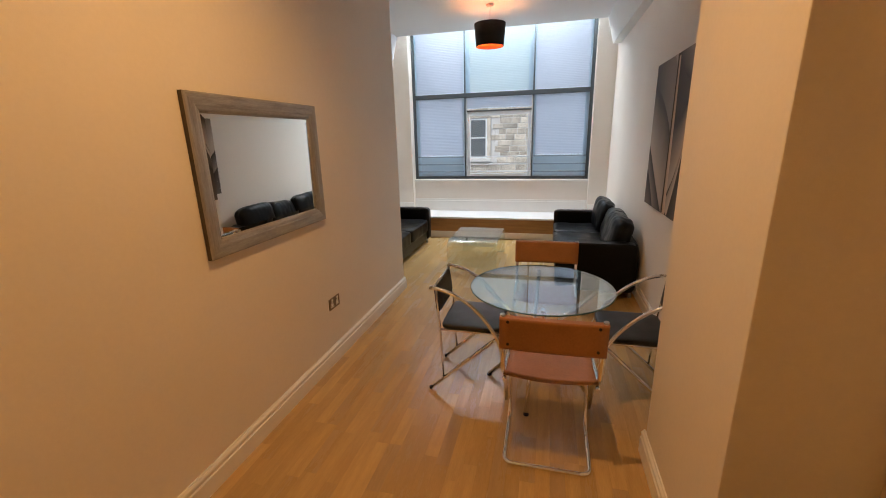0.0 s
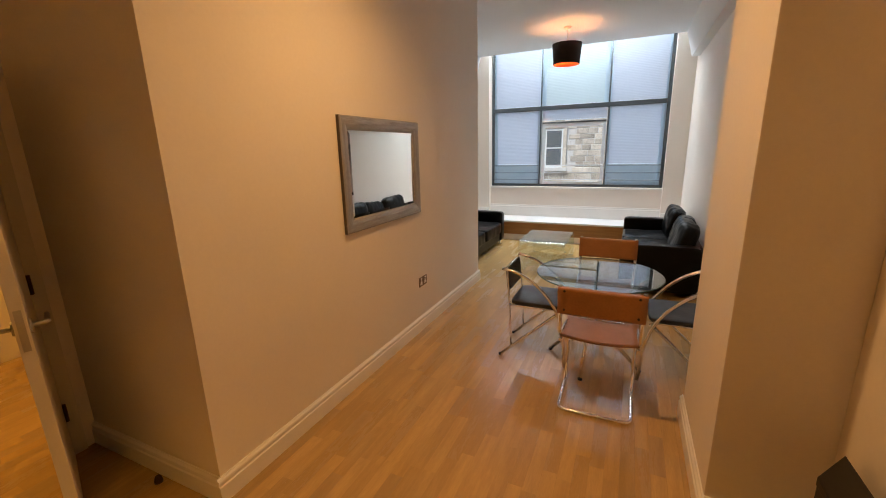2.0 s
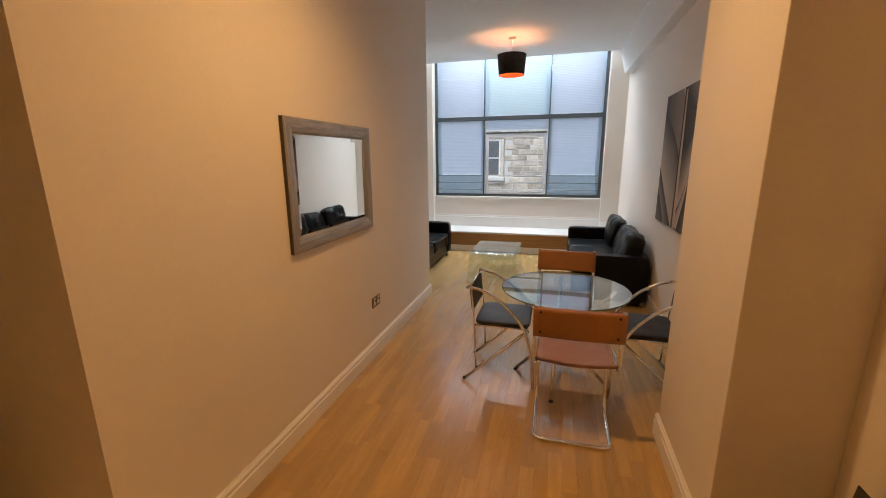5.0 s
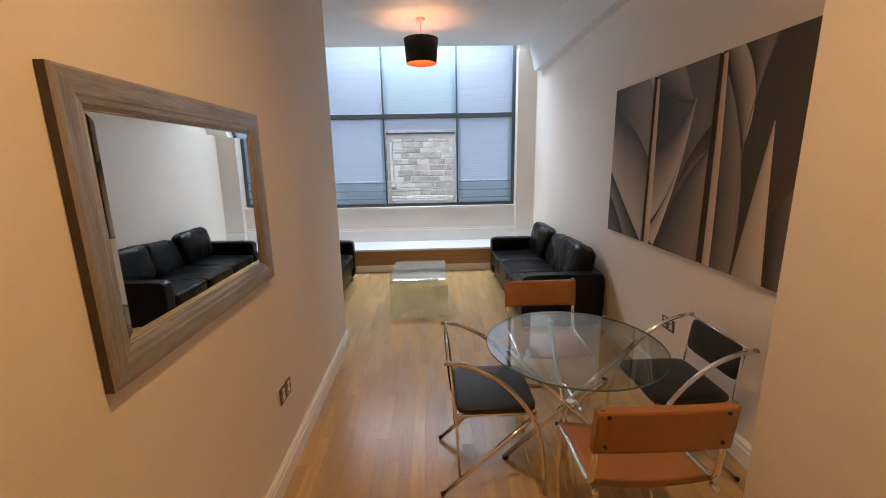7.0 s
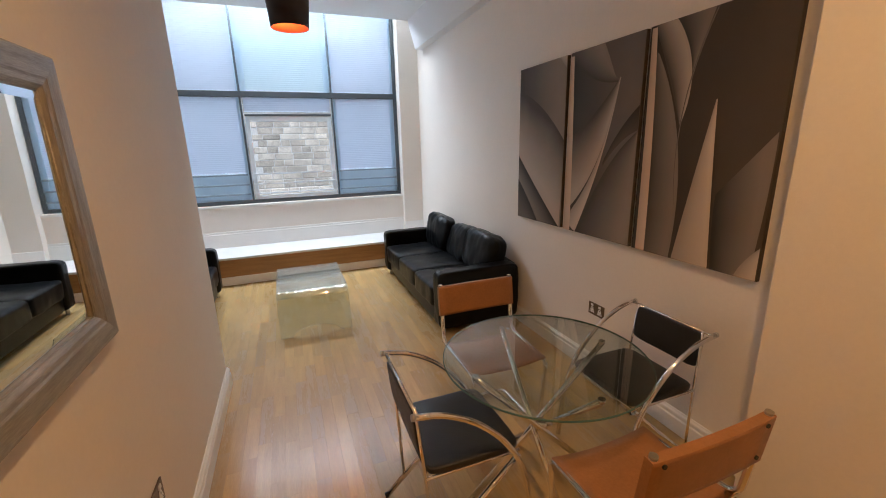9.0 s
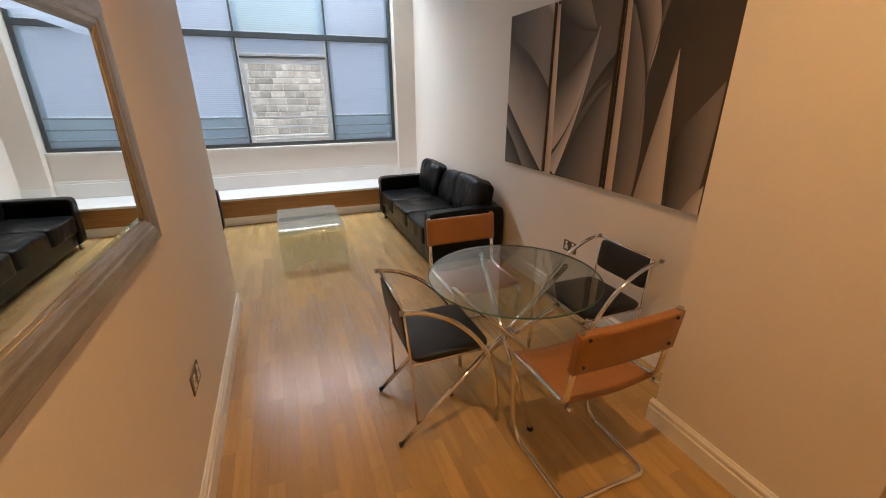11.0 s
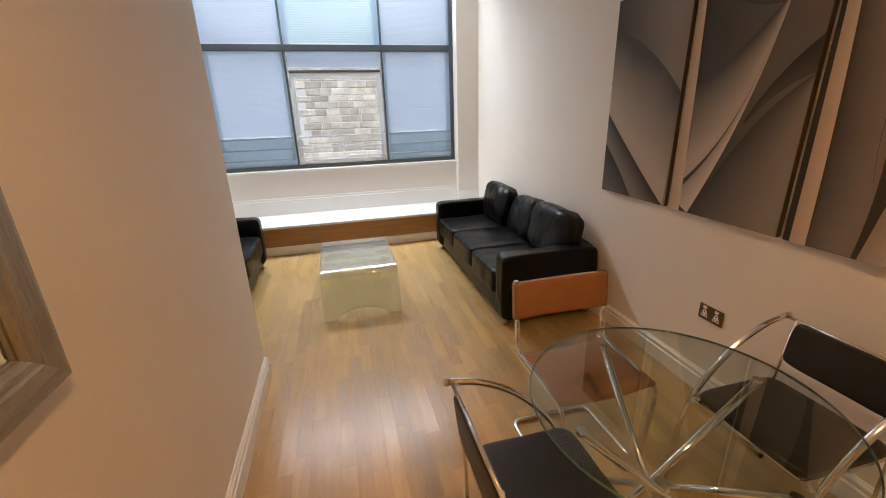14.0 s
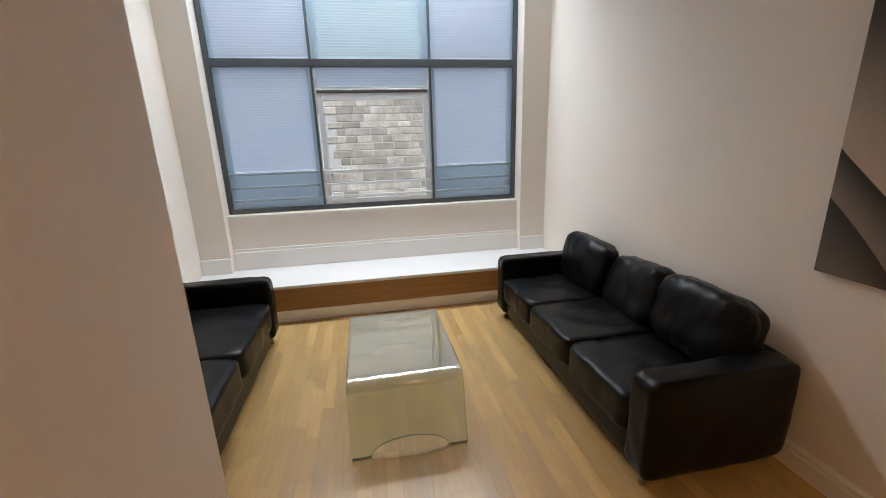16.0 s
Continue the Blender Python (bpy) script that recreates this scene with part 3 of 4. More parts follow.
# ---- mirror ----
def wall_mirror():
    y0, y1, z0, z1 = 1.512, 2.526, 1.088, 1.828
    ob = thing("wall_mirror", pose(XL, 0, 0), "large mirror in a broad brushed pewter frame on the wall", "mirror")
    prof = [(0, 0.002), (0, 0.024), (0.006, 0.029), (0.014, 0.030), (0.054, 0.027), (0.060, 0.024), (0.072, 0.022), (0.080, 0.017), (0.086, 0.012), (0.086, 0.002)]
    corners = [((y0, z0), (1, 1)), ((y1, z0), (-1, 1)), ((y1, z1), (-1, -1)), ((y0, z1), (1, -1))]
    for i in range(4):
        (a, da), (b, db) = corners[i], corners[(i + 1) % 4]
        bm = bmesh.new()
        ends = [[bm.verts.new((d, p[0] + s[0] * k, p[1] + s[1] * k)) for k, d in prof] for p, s in ((a, da), (b, db))]
        n = len(prof)
        for k in range(n):
            bm.faces.new((ends[0][k], ends[0][(k + 1) % n], ends[1][(k + 1) % n], ends[1][k]))
        bm.faces.new(ends[0])
        bm.faces.new(ends[1])
        bmesh.ops.recalc_face_normals(bm, faces=bm.faces)
        bar = part("frame_side", bm, M_FRAME if i % 2 == 0 else M_FRAME_UP, ob)
        bar.data.materials.append(M_FRAME_EDGE)
        for f in bar.data.polygons:
            if abs(f.normal.x) < 0.2 and (f.center - Vector((0.01, (y0 + y1) / 2, (z0 + z1) / 2))).dot(f.normal) > 0:
                f.material_index = 1
    bm = bmesh.new()
    g, bv = 0.085, 0.024
    lean = math.tan(radians(0.5))      # the glass hangs a little forward at its top
    rect = lambda k, d: [bm.verts.new((d + (z - z0) * lean, y, z)) for y, z in ((y0 + k, z0 + k), (y1 - k, z0 + k), (y1 - k, z1 - k), (y0 + k, z1 - k))]
    back, edge, face = rect(g, 0.003), rect(g, 0.0055), rect(g + bv, 0.008)
    bm.faces.new(back[::-1])
    bm.faces.new(face)
    for k in range(4):
        bm.faces.new((edge[k], edge[(k + 1) % 4], face[(k + 1) % 4], face[k]))
        bm.faces.new((back[k], back[(k + 1) % 4], edge[(k + 1) % 4], edge[k]))
    bmesh.ops.recalc_face_normals(bm, faces=bm.faces)
    part("mirror_glass", bm, M_MIRROR, ob, "bevelled mirror glass")
    bead = bmesh.new()
    for a, b in (((y0 + g, z0 + g), (y1 - g, z0 + g)), ((y1 - g, z0 + g), (y1 - g, z1 - g)), ((y1 - g, z1 - g), (y0 + g, z1 - g)), ((y0 + g, z1 - g), (y0 + g, z0 + g))):
        tube([(0.0125, *a), (0.0125, *b)], 0.0022, 8, bead)
    part("inner_bead", bead, M_FRAME, ob, "pewter bead round the glass")


wall_mirror()


# ---- sockets ----
def socket(m, label):
    """A double wall socket in a plate; built facing +x."""
    ob = thing("wall_socket", m, label, "socket", "wall sockets")
    part("plate", box((0.0, -0.073, -0.043), (0.007, 0.073, 0.043), 0.003), M_PLATE, ob, "dull bronze plate")
    for s in (-1, 1):
        c = s * 0.036
        part("insert", prism([(c - 0.022, -0.026), (c + 0.022, -0.026), (c + 0.008, 0.014), (c - 0.008, 0.014)], "x", 0.0072, 0.009), M_TRIM, ob, "white plastic insert")
        for y, z in ((0.0, 0.004), (-0.011, -0.017), (0.011, -0.017)):
            part("pin_hole", box((0.0091, c + y - 0.003, z - 0.004), (0.0096, c + y + 0.003, z + 0.004)), M_BLACK, ob)
        part("switch", box((0.0072, s * 0.036 - 0.010, 0.021), (0.012, s * 0.036 + 0.010, 0.036), 0.001), M_TRIM, ob)


socket(pose(XL, 2.557, 0.452), "dull bronze double socket with white inserts on the wall")
socket(pose(XR, 3.215, 0.470, 0, 0, 180), "dull bronze double socket with white inserts on the wall")

# ---- three canvases ----
def tone(name, dark, light, warm=1.2):
    k = (1.0, 0.91 / warm ** 0.5, 0.82 / warm)
    return ramp_material(name, [dark * c for c in k], [light * c for c in k])


T_CHAR = tone("paint_charcoal", 0.035, 0.16)
T_GREY = tone("paint_grey", 0.06, 0.27)
T_PALE = tone("paint_pale", 0.07, 0.50)
T_SILVER = tone("paint_silver", 0.36, 0.64)
T_UMBER = tone("paint_umber", 0.028, 0.085, 1.5)
T_TAUPE = tone("paint_taupe", 0.04, 0.24, 1.2)
T_SAND = tone("paint_sand", 0.50, 0.66, 1.45)
# edge colour darkened to stand in for the shade in the gaps between canvases
G_EDGE_SHADE = material("canvas_edge_gap_shade", (0.085, 0.062, 0.042), 0.8, vary=0.1)


def bow(a, c, b, t):
    """A point on the curve from a to b that leans towards c."""
    return Vector(a) * (1 - t) ** 2 + Vector(c) * 2 * t * (1 - t) + Vector(b) * t * t


def painted_shape(ob, w, h, depth, one, two, mat):
    """Paint between two curves, given by start, lean and end as shares of the canvas; the tone runs from the first curve to the second."""
    bm = bmesh.new()
    uv = bm.loops.layers.uv.new("UVMap")
    n, m, rows = 22, 6, []
    for i in range(n + 1):
        a, b = bow(*one, i / n), bow(*two, i / n)
        row = []
        for j in range(m + 1):
            p = a.lerp(b, j / m)
            row.append((bm.verts.new((-depth, -min(max(p.x, 0.003), 0.997) * w, min(max(p.y, 0.0015), 0.9985) * h)), (j / m, i / n)))
        rows.append(row)
    for p, q in zip(rows, rows[1:]):
        for j in range(m):
            quad = (p[j], p[j + 1], q[j + 1], q[j])
            f = bm.faces.new([v for v, _ in quad])
            for loop, (_, c) in zip(f.loops, quad):
                loop[uv].uv = c
    part("painted_leaf", bm, mat, ob)


def canvas(y_left, w, ground, shapes):
    h = 1.187
    ob = thing("canvas_painting", pose(XR, y_left, 0.979), "unframed canvas painted with overlapping grey leaves", "painting", "three canvases on the wall")
    part("stretcher", box((-0.026, -w, 0), (-0.002, 0, h), 0.002), G_EDGE_SHADE, ob)
    painted_shape(ob, w, h, 0.0268, ((0, 0), (0, 0.5), (0, 1)), ((1, 0), (1, 0.5), (1, 1)), ground)
    for k, (one, two, mat) in enumerate(shapes):
        painted_shape(ob, w, h, 0.0274 + 0.0006 * k, one, two, mat)


canvas(4.222, 0.597, T_GREY, [
    (((0, 0.865), (0.54, 0.78), (1, 0.53)), ((0, 0.435), (0.475, 0.205), (0.97, 0.0)), T_PALE),
    (((0, 0.435), (0.475, 0.205), (0.965, 0.0)), ((0, 0.26), (0.25, 0.16), (0.5, 0.0)), T_TAUPE),
    (((0, 0.27), (0.27, 0.15), (0.5, 0.0)), ((0, 0.0), (0.1, 0.0), (0.2, 0.0)), T_CHAR),
    (((0.86, 1.0), (0.92, 0.97), (1, 0.93)), ((0.94, 1.0), (0.97, 1.0), (1, 1.0)), T_SILVER),
])
canvas(3.587, 0.617, T_CHAR, [
    (((0, 1.0), (0.3, 0.8), (0.72, 0.80)), ((0.5, 1.0), (0.58, 0.93), (0.66, 0.84)), T_GREY),
    (((0.0, 0.52), (0.4, 0.63), (0.735, 0.82)), ((0.0, 0.10), (0.58, 0.34), (0.74, 0.82)), T_PALE),
    (((0.58, 0.41), (0.75, 0.58), (1.0, 0.68)), ((0.58, 0.39), (0.78, 0.53), (1.0, 0.565)), T_UMBER),
    (((0.22, 0.0), (0.62, 0.44), (1.0, 0.56)), ((1.0, 0.0), (1.0, 0.25), (1.0, 0.55)), T_GREY),
    (((0.0, 0.06), (0.585, 0.34), (0.735, 0.82)), ((0.21, 0.0), (0.62, 0.43), (0.745, 0.82)), T_SILVER),
    (((0.0, 0.0), (0.0, 0.5), (0.0, 0.98)), ((0.12, 0.0), (0.11, 0.5), (0.06, 0.98)), T_SAND),
])
upper_leaves = [
    (((0.05, 0.0), (0.05, 0.5), (0.06, 0.9)), ((0.36, 0.0), (0.46, 0.5), (0.10, 0.88)), T_TAUPE),
    (((0.23, 1.0), (0.36, 0.90), (0.385, 0.79)), ((0.51, 1.0), (0.44, 0.88), (0.39, 0.78)), T_TAUPE),
    (((0.04, 1.0), (0.19, 0.82), (0.335, 0.57)), ((0.23, 1.0), (0.48, 0.80), (0.34, 0.58)), T_PALE),
    (((0.52, 1.0), (0.25, 0.64), (0.36, 0.24)), ((0.53, 1.0), (0.262, 0.64), (0.364, 0.24)), T_GREY),
    (((0.045, 0.0), (0.045, 0.5), (0.02, 0.99)), ((0.135, 0.0), (0.13, 0.5), (0.065, 0.99)), T_SAND),
]
lower_leaves = [
    (((0.70, 0.0), (0.66, 0.20), (0.67, 0.305)), ((0.95, 0.0), (1.0, 0.30), (0.99, 0.535)), T_TAUPE),
    (((0.39, 0.0), (0.47, 0.29), (0.588, 0.665)), ((0.68, 0.0), (0.62, 0.43), (0.596, 0.665)), T_SILVER),
    (((0.86, 0.0), (0.90, 0.07), (1.0, 0.13)), ((1.0, 0.0), (1.0, 0.05), (1.0, 0.12)), T_SILVER),
]
canvas(2.945, 0.70, T_UMBER, upper_leaves + lower_leaves)


# ---- sofas ----
def sofa(m, length, seats, label):
    """A leather sofa facing -x, its back at x = 0.80; y from 0 to length."""
    ob = thing("leather_sofa", m, label, "sofa", "black sofas")
    arm = 0.15
    part("base", cushion((0.03, arm * 0.5, 0.055), (0.78, length - arm * 0.5, 0.27), 14, 0.0, 0.003, 1, 12), M_LEATHER, ob)
    part("back", cushion((0.63, 0.01, 0.06), (0.80, length - 0.01, 0.565), 9, 0.1, 0.006, 2, 14), M_LEATHER, ob)
    for k, y in enumerate((0.0, length - arm)):
        part("arm", cushion((0.0, y, 0.06), (0.77, y + arm, 0.565), 13, 0.06, 0.006, 5 + k, 14), M_LEATHER, ob)
    w = (length - 2 * arm) / seats
    for k in range(seats):
        y = arm + k * w
        part("seat_cushion", cushion((-0.005, y + 0.003, 0.20), (0.66, y + w - 0.003, 0.405), 11, 0.09, 0.009, 11 + k, 18), M_LEATHER, ob)
    for k in range(seats):
        y = arm + k * w
        c = cushion((-0.11, -0.015, 0.0), (0.11, w + 0.005, 0.40), 4.4, 0.42, 0.015, 23 + k, 24)
        c.transform(Matrix.Translation((0.60, y + 0.01 + 0.012 * (k % 2), 0.375)) @ pose(0, 0, 0, (3, -5, 2)[k], (12, 15, 9)[k], (4, -5, 3)[k]))
        part("back_cushion", c, M_LEATHER, ob)
    for x in (0.06, 0.74):
        for y in (0.07, length - 0.07):
            part("leg", tube([(x, y, 0), (x, y, 0.075)], 0.018, 12), M_STEEL, ob, "short steel foot")
    return ob


sofa(pose(0.225, 4.15, 0), 2.02, 3, "black leather three-seat sofa with loose back cushions")
sofa(pose(-1.66, 6.16, 0, 0, 0, 180), 1.95, 2, "black leather two-seat sofa against the side wall")


# ---- glass coffee table ----
def coffee_table():
    ob = thing("glass_coffee_table", pose(-0.745, 5.18, 0), "low coffee table of one bent sheet of greenish glass", "coffee table")
    w, half, h, t = 0.305, 0.43, 0.385, 0.012
    mid = rounded([(0, -half - 0.09, t / 2), (0, -half, h - t / 2), (0, half, h - t / 2), (0, half + 0.09, t / 2)], 0.06, 10)
    dense = []
    for p, q in zip(mid, mid[1:]):
        k = max(1, round((q - p).length / 0.012))
        dense += [p.lerp(q, i / k) for i in range(k)]
    dense.append(mid[-1])
    bm = bmesh.new()
    n = 48
    grid = []
    for i, p in enumerate(dense):
        d = (dense[min(i + 1, len(dense) - 1)] - dense[max(i - 1, 0)]).normalized()
        up = Vector((0, -d.z, d.y))
        # the foot of each end is cut to an arch
        row = []
        for sgn in (-1, 1):
            line = []
            for j in range(n + 1):
                x, q = w * (2 * j / n - 1), p.copy()
                if abs(p.y) > half + 0.012:
                    rise = 0.075 * math.sqrt(max(0, 1 - (x / 0.20) ** 2))
                    slope = (half + 0.09 - abs(p.y)) / 0.078
                    q += (Vector((0, math.copysign(half + 0.012, p.y), 0.335)) - Vector((0, math.copysign(half + 0.09, p.y), 0))) * rise / 0.335 * (1 - slope)
                line.append(bm.verts.new(q + up * sgn * t / 2 + Vector((x, 0, 0))))
            row.append(line)
        grid.append(row)
    solid = {(i, j) for i in range(len(dense) - 1) for j in range(n)}
    def sheet(name, rows, mat):
        out = bmesh.new()
        copy = lambda v: out.verts.new(v.co)
        for i, j in sorted(solid):
            if i not in rows:
                continue
            a, b = grid[i], grid[i + 1]
            quads = [(a[1][j], a[1][j + 1], b[1][j + 1], b[1][j]), (a[0][j + 1], a[0][j], b[0][j], b[0][j + 1])]
            if (i - 1, j) not in solid:
                quads.append((a[0][j], a[0][j + 1], a[1][j + 1], a[1][j]))
            if (i + 1, j) not in solid:
                quads.append((b[0][j + 1], b[0][j], b[1][j], b[1][j + 1]))
            if (i, j - 1) not in solid:
                quads.append((a[0][j], a[1][j], b[1][j], b[0][j]))
            if (i, j + 1) not in solid:
                quads.append((a[1][j + 1], a[0][j + 1], b[0][j + 1], b[1][j + 1]))
            for k, q in enumerate(quads):
                f = out.faces.new([copy(v) for v in q])
                f.smooth, f.material_index = k < 2, int(k > 1)
        bmesh.ops.remove_doubles(out, verts=out.verts, dist=0.0002)
        bmesh.ops.recalc_face_normals(out, faces=out.faces)
        part(name, out, mat, ob).data.materials.append(M_GLASS_EDGE)

    ends = [i for i in range(len(dense) - 1) if dense[i].y < -half - 0.012], [i for i in range(len(dense) - 1) if dense[i].y > half + 0.012]
    sheet("tabletop", [i for i in range(len(dense) - 1) if i not in ends[0] and i not in ends[1]], M_TOP)
    for rows in ends:
        sheet("end_panel", rows, M_GREEN)
    bm.free()


coffee_table()


# ---- dining table ----
def dining_table():
    ob = thing("round_dining_table", pose(0.10, 2.495, 0), "round clear glass table on crossed chrome tubes", "table")
    z, r = 0.694, 0.437
    part("tabletop", lathe([(r - 0.003, z), (r, z + 0.003), (r, z + 0.006), (r - 0.003, z + 0.009)], 96), M_TABLE, ob, "clear round glass top").data.materials.append(M_GLASS_EDGE)
    for f in ob.children[0].data.polygons:
        f.material_index = int(abs(f.normal.z) < 0.9)
    for k, a in enumerate((90, 0, 270, 180)):
        c, s = math.cos(radians(a)), math.sin(radians(a))
        off = 0.018
        top, foot = Vector((0.335 * c - off * s, 0.335 * s + off * c, z - 0.012)), Vector((-0.325 * c - off * s * 3, -0.325 * s + off * c * 3, 0.012))
        leg = part("leg", tube([foot, top], 0.0135, 14), M_CHROME, ob)
        part("glass_pad", tube([top - Vector((0, 0, 0.002)), top + Vector((0, 0, 0.0115))], 0.0145, 20), M_CHROME, leg)
        part("foot_pad", tube([foot - Vector((0, 0, 0.012)), foot - Vector((0, 0, 0.002))], 0.016, 16), M_BLACK, leg)
    part("hub", lathe([(0.022, 0.335), (0.031, 0.342), (0.031, 0.368), (0.022, 0.375)], 24), M_CHROME, ob)


dining_table()


# ---- chairs ----
def sling(corners, sag, thick, rim=10, bm=None):
    """A leather panel between four corners, sagging in its middle."""
    a, b, c, d = [Vector(p) for p in corners]
    n = ((b - a).cross(d - a)).normalized()
    bm = bmesh.new()
    k = rim
    lay = [[[bm.verts.new((a.lerp(b, i / k)).lerp(d.lerp(c, i / k), j / k) + n * (s * thick / 2 - sag * (1 - (2 * i / k - 1) ** 2))) for j in range(k + 1)] for i in range(k + 1)] for s in (-1, 1)]
    for i in range(k):
        for j in range(k):
            bm.faces.new((lay[1][i][j], lay[1][i + 1][j], lay[1][i + 1][j + 1], lay[1][i][j + 1])).smooth = True
            bm.faces.new((lay[0][i][j + 1], lay[0][i + 1][j + 1], lay[0][i + 1][j], lay[0][i][j])).smooth = True
    edge = [(i, 0) for i in range(k)] + [(k, j) for j in range(k)] + [(k - i, k) for i in range(k)] + [(0, k - j) for j in range(k)]
    for (i, j), (p, q) in zip(edge, edge[1:] + edge[:1]):
        bm.faces.new((lay[0][i][j], lay[0][p][q], lay[1][p][q], lay[1][i][j]))
    bmesh.ops.recalc_face_normals(bm, faces=bm.faces)
    return bm


def cantilever_chair(m):
    """Faces +y."""
    ob = thing("cantilever_chair", m, "chrome cantilever chair with tan leather seat and back", "chair", "chairs round the table")
    r, w = 0.0115, 0.213
    half = lambda s: [(s * (w + 0.012), -0.213, 0.812), (s * (w + 0.012), -0.175, 0.475), (s * w, 0.215, 0.455), (s * w, 0.175, 0.10), (s * w, 0.13, r), (s * (w - 0.004), -0.235, r)]
    part("frame", tube(rounded(half(-1) + half(1)[::-1], 0.05, 7), r, 12), M_CHROME, ob, "bent chrome tube frame")
    for s in (-1, 1):
        part("end_cap", tube([(s * (w + 0.012), -0.2125, 0.808), (s * (w + 0.012), -0.2136, 0.8165)], 0.0120, 12), M_STEEL, ob)
        part("seat_tip", tube([(s * (w + 0.003), -0.172, 0.462), (s * (w + 0.003), -0.205, 0.464)], 0.010, 12), M_CHROME, ob)
    part("seat", sling([(-w - 0.012, -0.165, 0.474), (w + 0.012, -0.165, 0.474), (w + 0.008, 0.20, 0.468), (-w - 0.008, 0.20, 0.468)], 0.022, 0.006), M_TAN, ob, "tan leather seat")
    part("backrest", sling([(-w - 0.027, -0.193, 0.636), (w + 0.027, -0.193, 0.636), (w + 0.027, -0.2125, 0.806), (-w - 0.027, -0.2125, 0.806)], -0.008, 0.028), M_TAN, ob, "tan leather backrest")
    for s in (-1, 1):
        for z, y in ((0.665, -0.205), (0.785, -0.219)):
            part("rivet", tube([(s * (w - 0.012), y - 0.006, z), (s * (w - 0.012), y - 0.013, z)], 0.007, 10), M_BLACK, ob)
    return ob


def arm_chair(m):
    """Faces +x."""
    ob = thing("tubular_armchair", m, "chrome tube armchair with black leather seat and back", "chair", "chairs round the table")
    r, w = 0.0115, 0.232
    for s in (-1, 1):
        arc = [(-0.235, s * w, 0.728), (-0.14, s * w, 0.712), (-0.02, s * w, 0.652), (0.09, s * w, 0.55), (0.17, s * w, 0.43), (0.215, s * w, 0.28), (0.235, s * w, 0.012)]
        a = part("arm", tube(rounded(arc, 0.08, 5), r, 12), M_CHROME, ob)
        part("end_cap", tube([(-0.246, s * w, 0.7297), (-0.2345, s * w, 0.728)], 0.0125, 12), M_STEEL, a)
        d = part("rear_leg", tube([(-0.262, s * (w - 0.024), 0.014), (0.185, s * (w - 0.024), 0.43)], r, 12), M_CHROME, ob)
        part("end_cap", tube([(-0.272, s * (w - 0.024), 0.0125), (-0.2585, s * (w - 0.024), 0.0165)], 0.0125, 12), M_BLACK, d)
        part("back_rod", tube(rounded([(-0.222, s * 0.185, 0.73), (-0.195, s * 0.195, 0.45), (-0.178, s * 0.207, 0.10)], 0.05), 0.0065, 10), M_CHROME, ob)
        part("seat_rail", tube([(-0.195, s * 0.198, 0.437), (0.19, s * 0.198, 0.437)], 0.0075, 10), M_CHROME, ob)
    part("crossbar", tube([(0.17, -w, 0.425), (0.17, w, 0.425)], 0.0075, 10), M_CHROME, ob)
    part("top_bar", tube([(-0.224, -w, 0.727), (-0.224, w, 0.727)], 0.0065, 10), M_CHROME, ob)
    part("seat", cushion((-0.19, -0.205, 0.443), (0.195, 0.205, 0.475), 10, 0.15, 0.002, 3, 10), M_LEATHER_SEAT, ob, "black padded leather seat")
    b = cushion((-0.012, -0.19, 0.0), (0.012, 0.19, 0.18), 9, 0.2, 0.002, 4, 10)
    b.transform(Matrix.Translation((-0.206, 0, 0.545)) @ pose(0, 0, 0, 0, -6, 0))
    part("backrest", b, M_LEATHER_SEAT, ob, "black leather backrest")
    return ob


near = cantilever_chair(pose(0.163, 2.0, 0))
copy_thing(near, pose(0.128, 3.02, 0, 0, 0, 180))
left = arm_chair(pose(-0.315, 2.512, 0))
copy_thing(left, pose(0.645, 2.527, 0, 0, 0, 180))


# ---- pendant lamp ----
def pendant():
    ob = thing("pendant_lamp", pose(-0.66, 5.62, TOP), "black drum pendant lamp with red lining hanging from the ceiling", "lamp")
    z0, z1, r0, r1 = -0.475, -0.215, 0.172, 0.196
    part("ceiling_rose", lathe([(0.05, -0.001), (0.05, -0.012), (0.03, -0.030), (0.006, -0.034)], 28), M_TRIM, ob)
    part("cord", tube([(0, 0, -0.033), (0, 0, -0.262)], 0.004, 8), M_TRIM, ob)
    part("shade", lathe([(r0, z0), (r1, z1), (r1 - 0.002, z1), (r0 - 0.002, z0)], 56, True), M_SHADE, ob, "black fabric drum shade")
    part("lining", lathe([(r0 - 0.0025, z0 + 0.001), (r1 - 0.0025, z1 - 0.001), (r1 - 0.004, z1 - 0.001), (r0 - 0.004, z0 + 0.001)], 56, True), M_LINING, ob, "red-orange inner lining")
    part("lampholder", lathe([(0.012, -0.262), (0.02, -0.266), (0.02, -0.272), (0.012, -0.2745)], 20), M_TRIM, ob)
    part("bulb", lathe([(0.008, -0.275), (0.014, -0.285), (0.027, -0.305), (0.032, -0.325), (0.027, -0.345), (0.012, -0.356)], 20), M_PENDANT_BULB, ob, "glowing warm bulb")
    for k in range(3):
        a = 2 * math.pi * k / 3
        part("spoke", tube([(0.0, 0.0, -0.268), (0.186 * math.cos(a), 0.186 * math.sin(a), -0.225)], 0.0018, 6), M_STEEL, ob)


pendant()

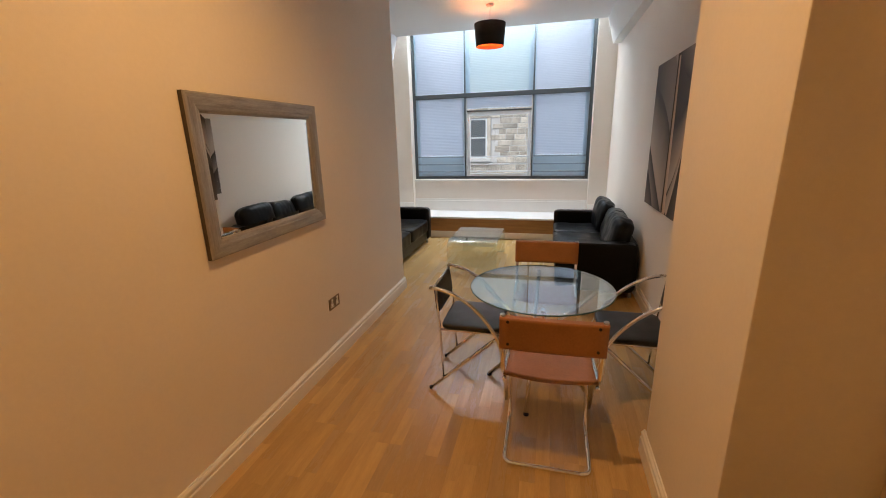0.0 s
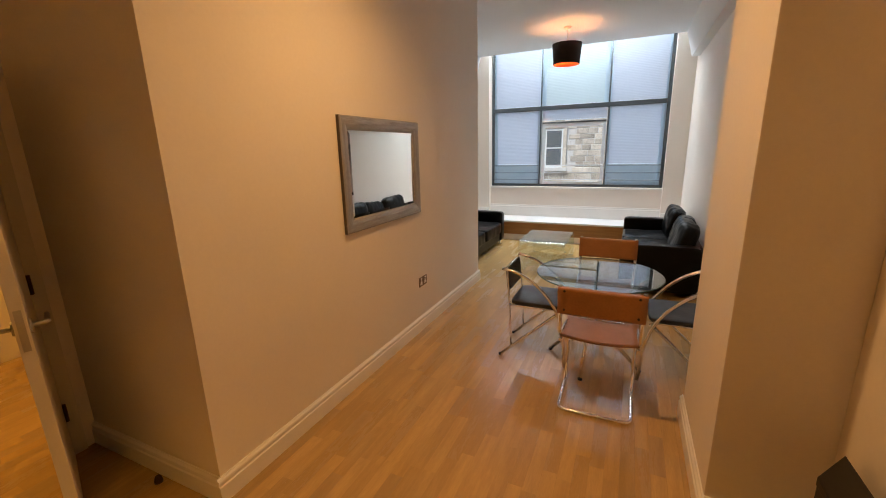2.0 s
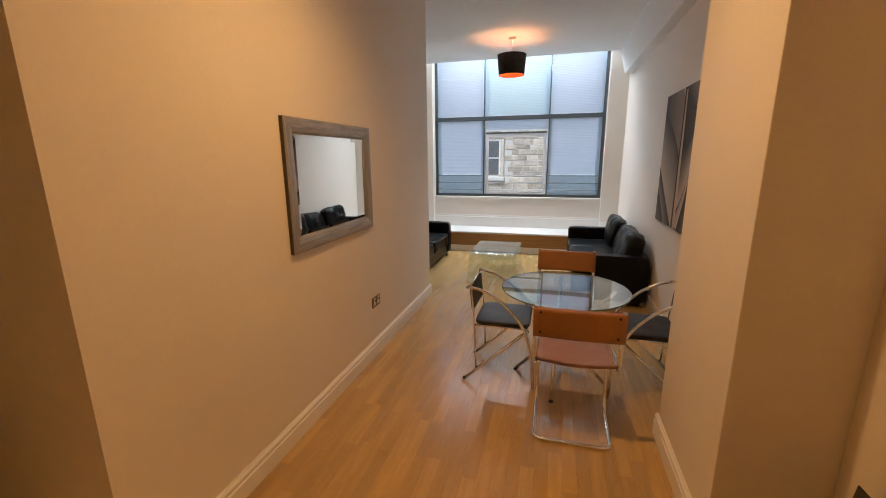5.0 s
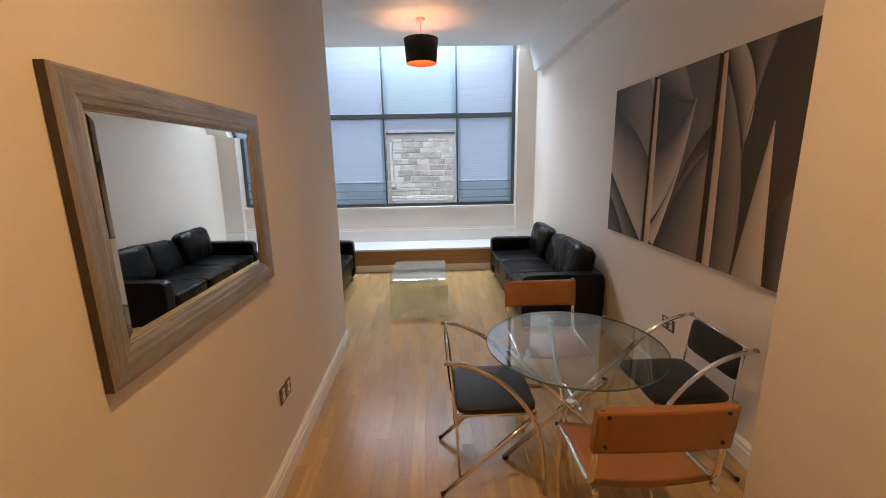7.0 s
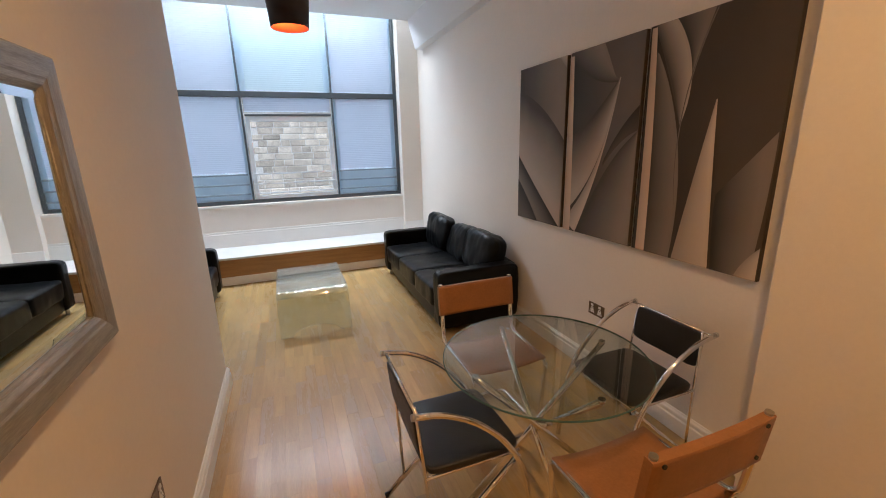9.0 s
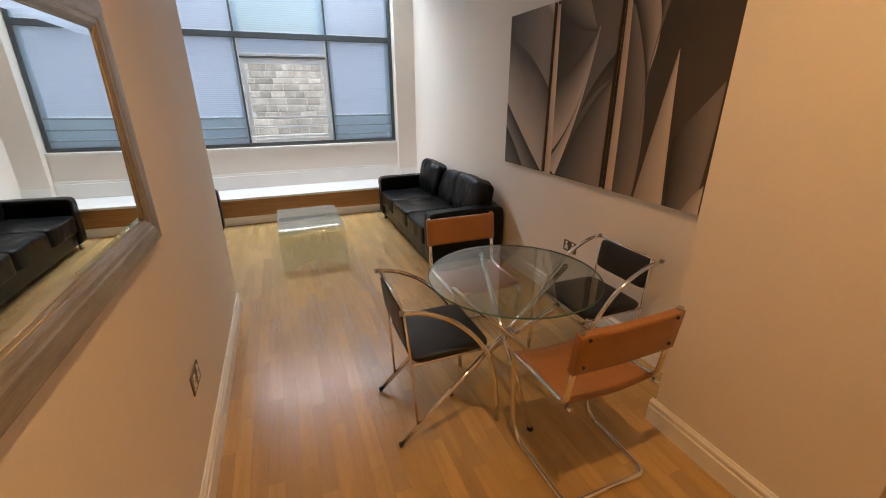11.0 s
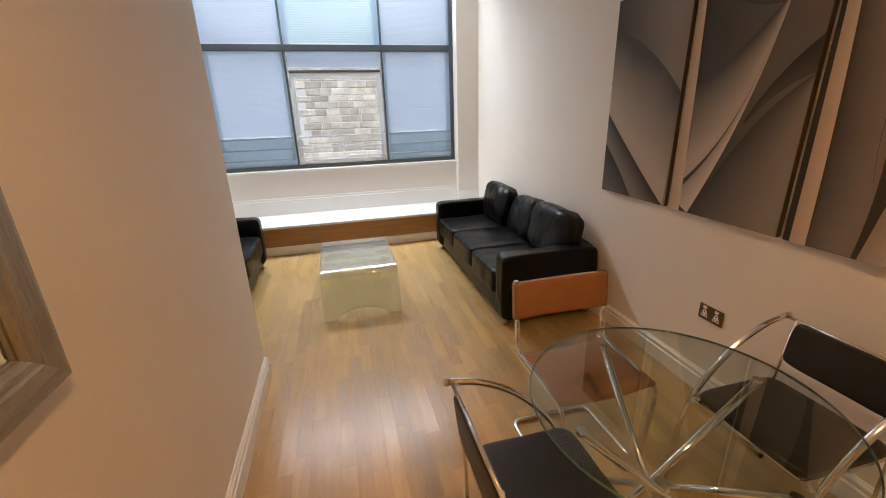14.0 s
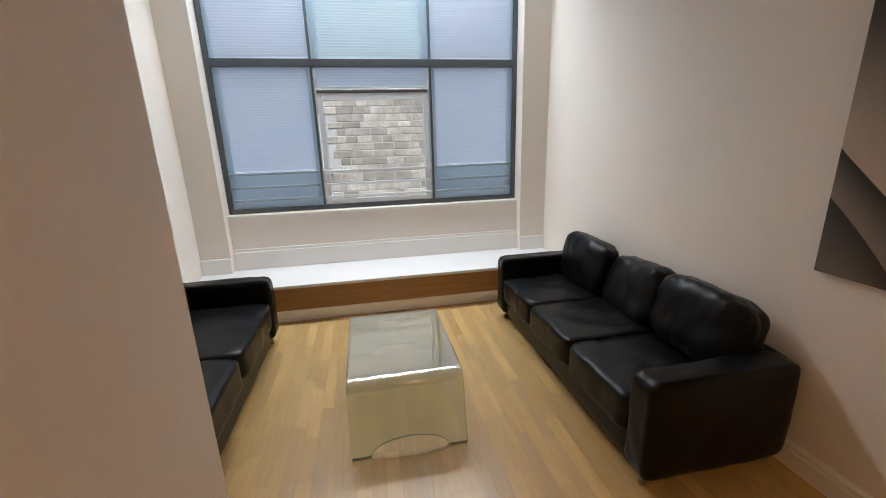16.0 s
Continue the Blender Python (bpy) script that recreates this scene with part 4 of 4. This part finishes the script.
# first fits the hall beam; second is added, unseen, for the entrance fill
for x, y in ((-0.37, 1.35), (0.1, -1.15)):
    d = thing("recessed_downlight", pose(x, y, TOP), "small recessed ceiling downlight with steel ring", "downlight", "ceiling downlights")
    part("ring", lathe([(0.030, -0.001), (0.044, -0.001), (0.044, -0.006), (0.032, -0.008)], 28, True), M_STEEL, d)
    part("lens", lathe([(0.026, -0.003), (0.029, -0.001)], 20), M_BULB, d, "glowing lens")

stop = thing("door_stop", pose(-1.80, 0.395, 0), "small dark rubber door stop on the floor", "door stop")
part("stop_body", lathe([(0.020, 0.0), (0.020, 0.012), (0.015, 0.030), (0.010, 0.036)], 18), M_BRONZE, stop)

# ---- black box by the entrance ----
crate = thing("storage_box", pose(0.935, 0.84, 0), "matt black narrow storage box standing along the wall", "box")
plan = [(-0.059, 0.062), (0.056, 0.212), (0.056, -0.24), (-0.059, -0.24)]      # its far end is cut aslant
part("body", prism(plan, "z", 0.0, 0.54), M_BLACK, crate)
lid = prism([(x * 1.06, y * 1.02) for x, y in plan], "z", 0.541, 0.572)
bmesh.ops.bevel(lid, geom=list(lid.edges), offset=0.005, segments=2, profile=0.6, affect="EDGES")
part("lid", lid, M_BLACK, crate, "matt black lid")

# ---- floor strips: those in the middle of the walk are single pieces, the others one joined part ----
floor = bpy.data.objects["floor"]
STRIP, LENGTHS = 0.071, (0.31, 0.39, 0.47, 0.55)
shared = {}
for length in LENGTHS:
    bm = bmesh.new()
    g, e = 0.0001, 0.0001
    a = [bm.verts.new((sx * (STRIP / 2 - g - k), sy * (length / 2 - g - k), z)) for k, z in ((0, -0.010), (0, -0.0012), (e, 0)) for sx, sy in ((-1, -1), (1, -1), (1, 1), (-1, 1))]
    for lo, hi in ((0, 4), (4, 8)):
        for k in range(4):
            bm.faces.new((a[lo + k], a[lo + (k + 1) % 4], a[hi + (k + 1) % 4], a[hi + k]))
    bm.faces.new(a[8:12])
    me = bpy.data.meshes.new("floor_strip")
    bm.to_mesh(me)
    bm.free()
    me.materials.append(M_PLANK)
    shared[length] = me
verts, faces, singles = [], [], 0
rng = random.Random(7)
x = LIV - 1.8 + STRIP / 2
while x < XR:
    y = Y0 - rng.uniform(0, 0.4)
    while y < 6.52:
        length = rng.choice(LENGTHS)
        cy = y + length / 2
        if -1.36 < x < 0.62 and 1.6 < cy < 5.6 and singles < 300:
            ob = new("floor_strip", shared[length])
            ob.parent, ob.location = floor, (x, cy, 0)
            singles += 1
        else:
            base = len(verts)
            verts += [(v.co.x + x, max(Y0, v.co.y + cy), v.co.z) for v in shared[length].vertices]
            faces += [tuple(base + i for i in p.vertices) for p in shared[length].polygons]
        y += length
    x += STRIP
me = bpy.data.meshes.new("floor_strips")
me.from_pydata(verts, [], faces)
me.materials.append(M_PLANKS)
rest = tagged(new("floor_strips", me), label="warm oak strip flooring, lightly polished", kind="stuff")
rest.parent = floor

# ---- stones of the facade opposite ----
wall_of_house = [o for o in house.children if o.name.startswith("wall")][0]
bm = box((-0.215, 0.0, -0.098), (0.215, 0.05, 0.098), 0.012, segments=1)
stone = bpy.data.meshes.new("stone_block")
bm.to_mesh(stone)
bm.free()
stone.materials.append(M_STONE)
z, count = 5.55, 0
while z < 10.6:
    high = rng.choice((0.15, 0.18, 0.21, 0.24))
    x = -3.9 + rng.uniform(0, 0.3)
    while x < 1.6:
        wide = rng.uniform(0.24, 0.56)
        cx, cz = x + wide / 2, z + high / 2
        x += wide
        if count >= 300 or any(abs(cx - wx) < 0.36 + wide / 2 and wz - 0.16 < cz < wz + 1.46 for wx in (-2.13, 1.6) for wz in (6.95, 10.0)):
            continue
        ob = new("stone_block", stone)
        ob.parent, ob.location = wall_of_house, (cx, rng.uniform(0.010, 0.022), cz)
        ob.scale = ((wide - 0.018) / 0.43, 1, (high - 0.016) / 0.196)
        count += 1
    z += high
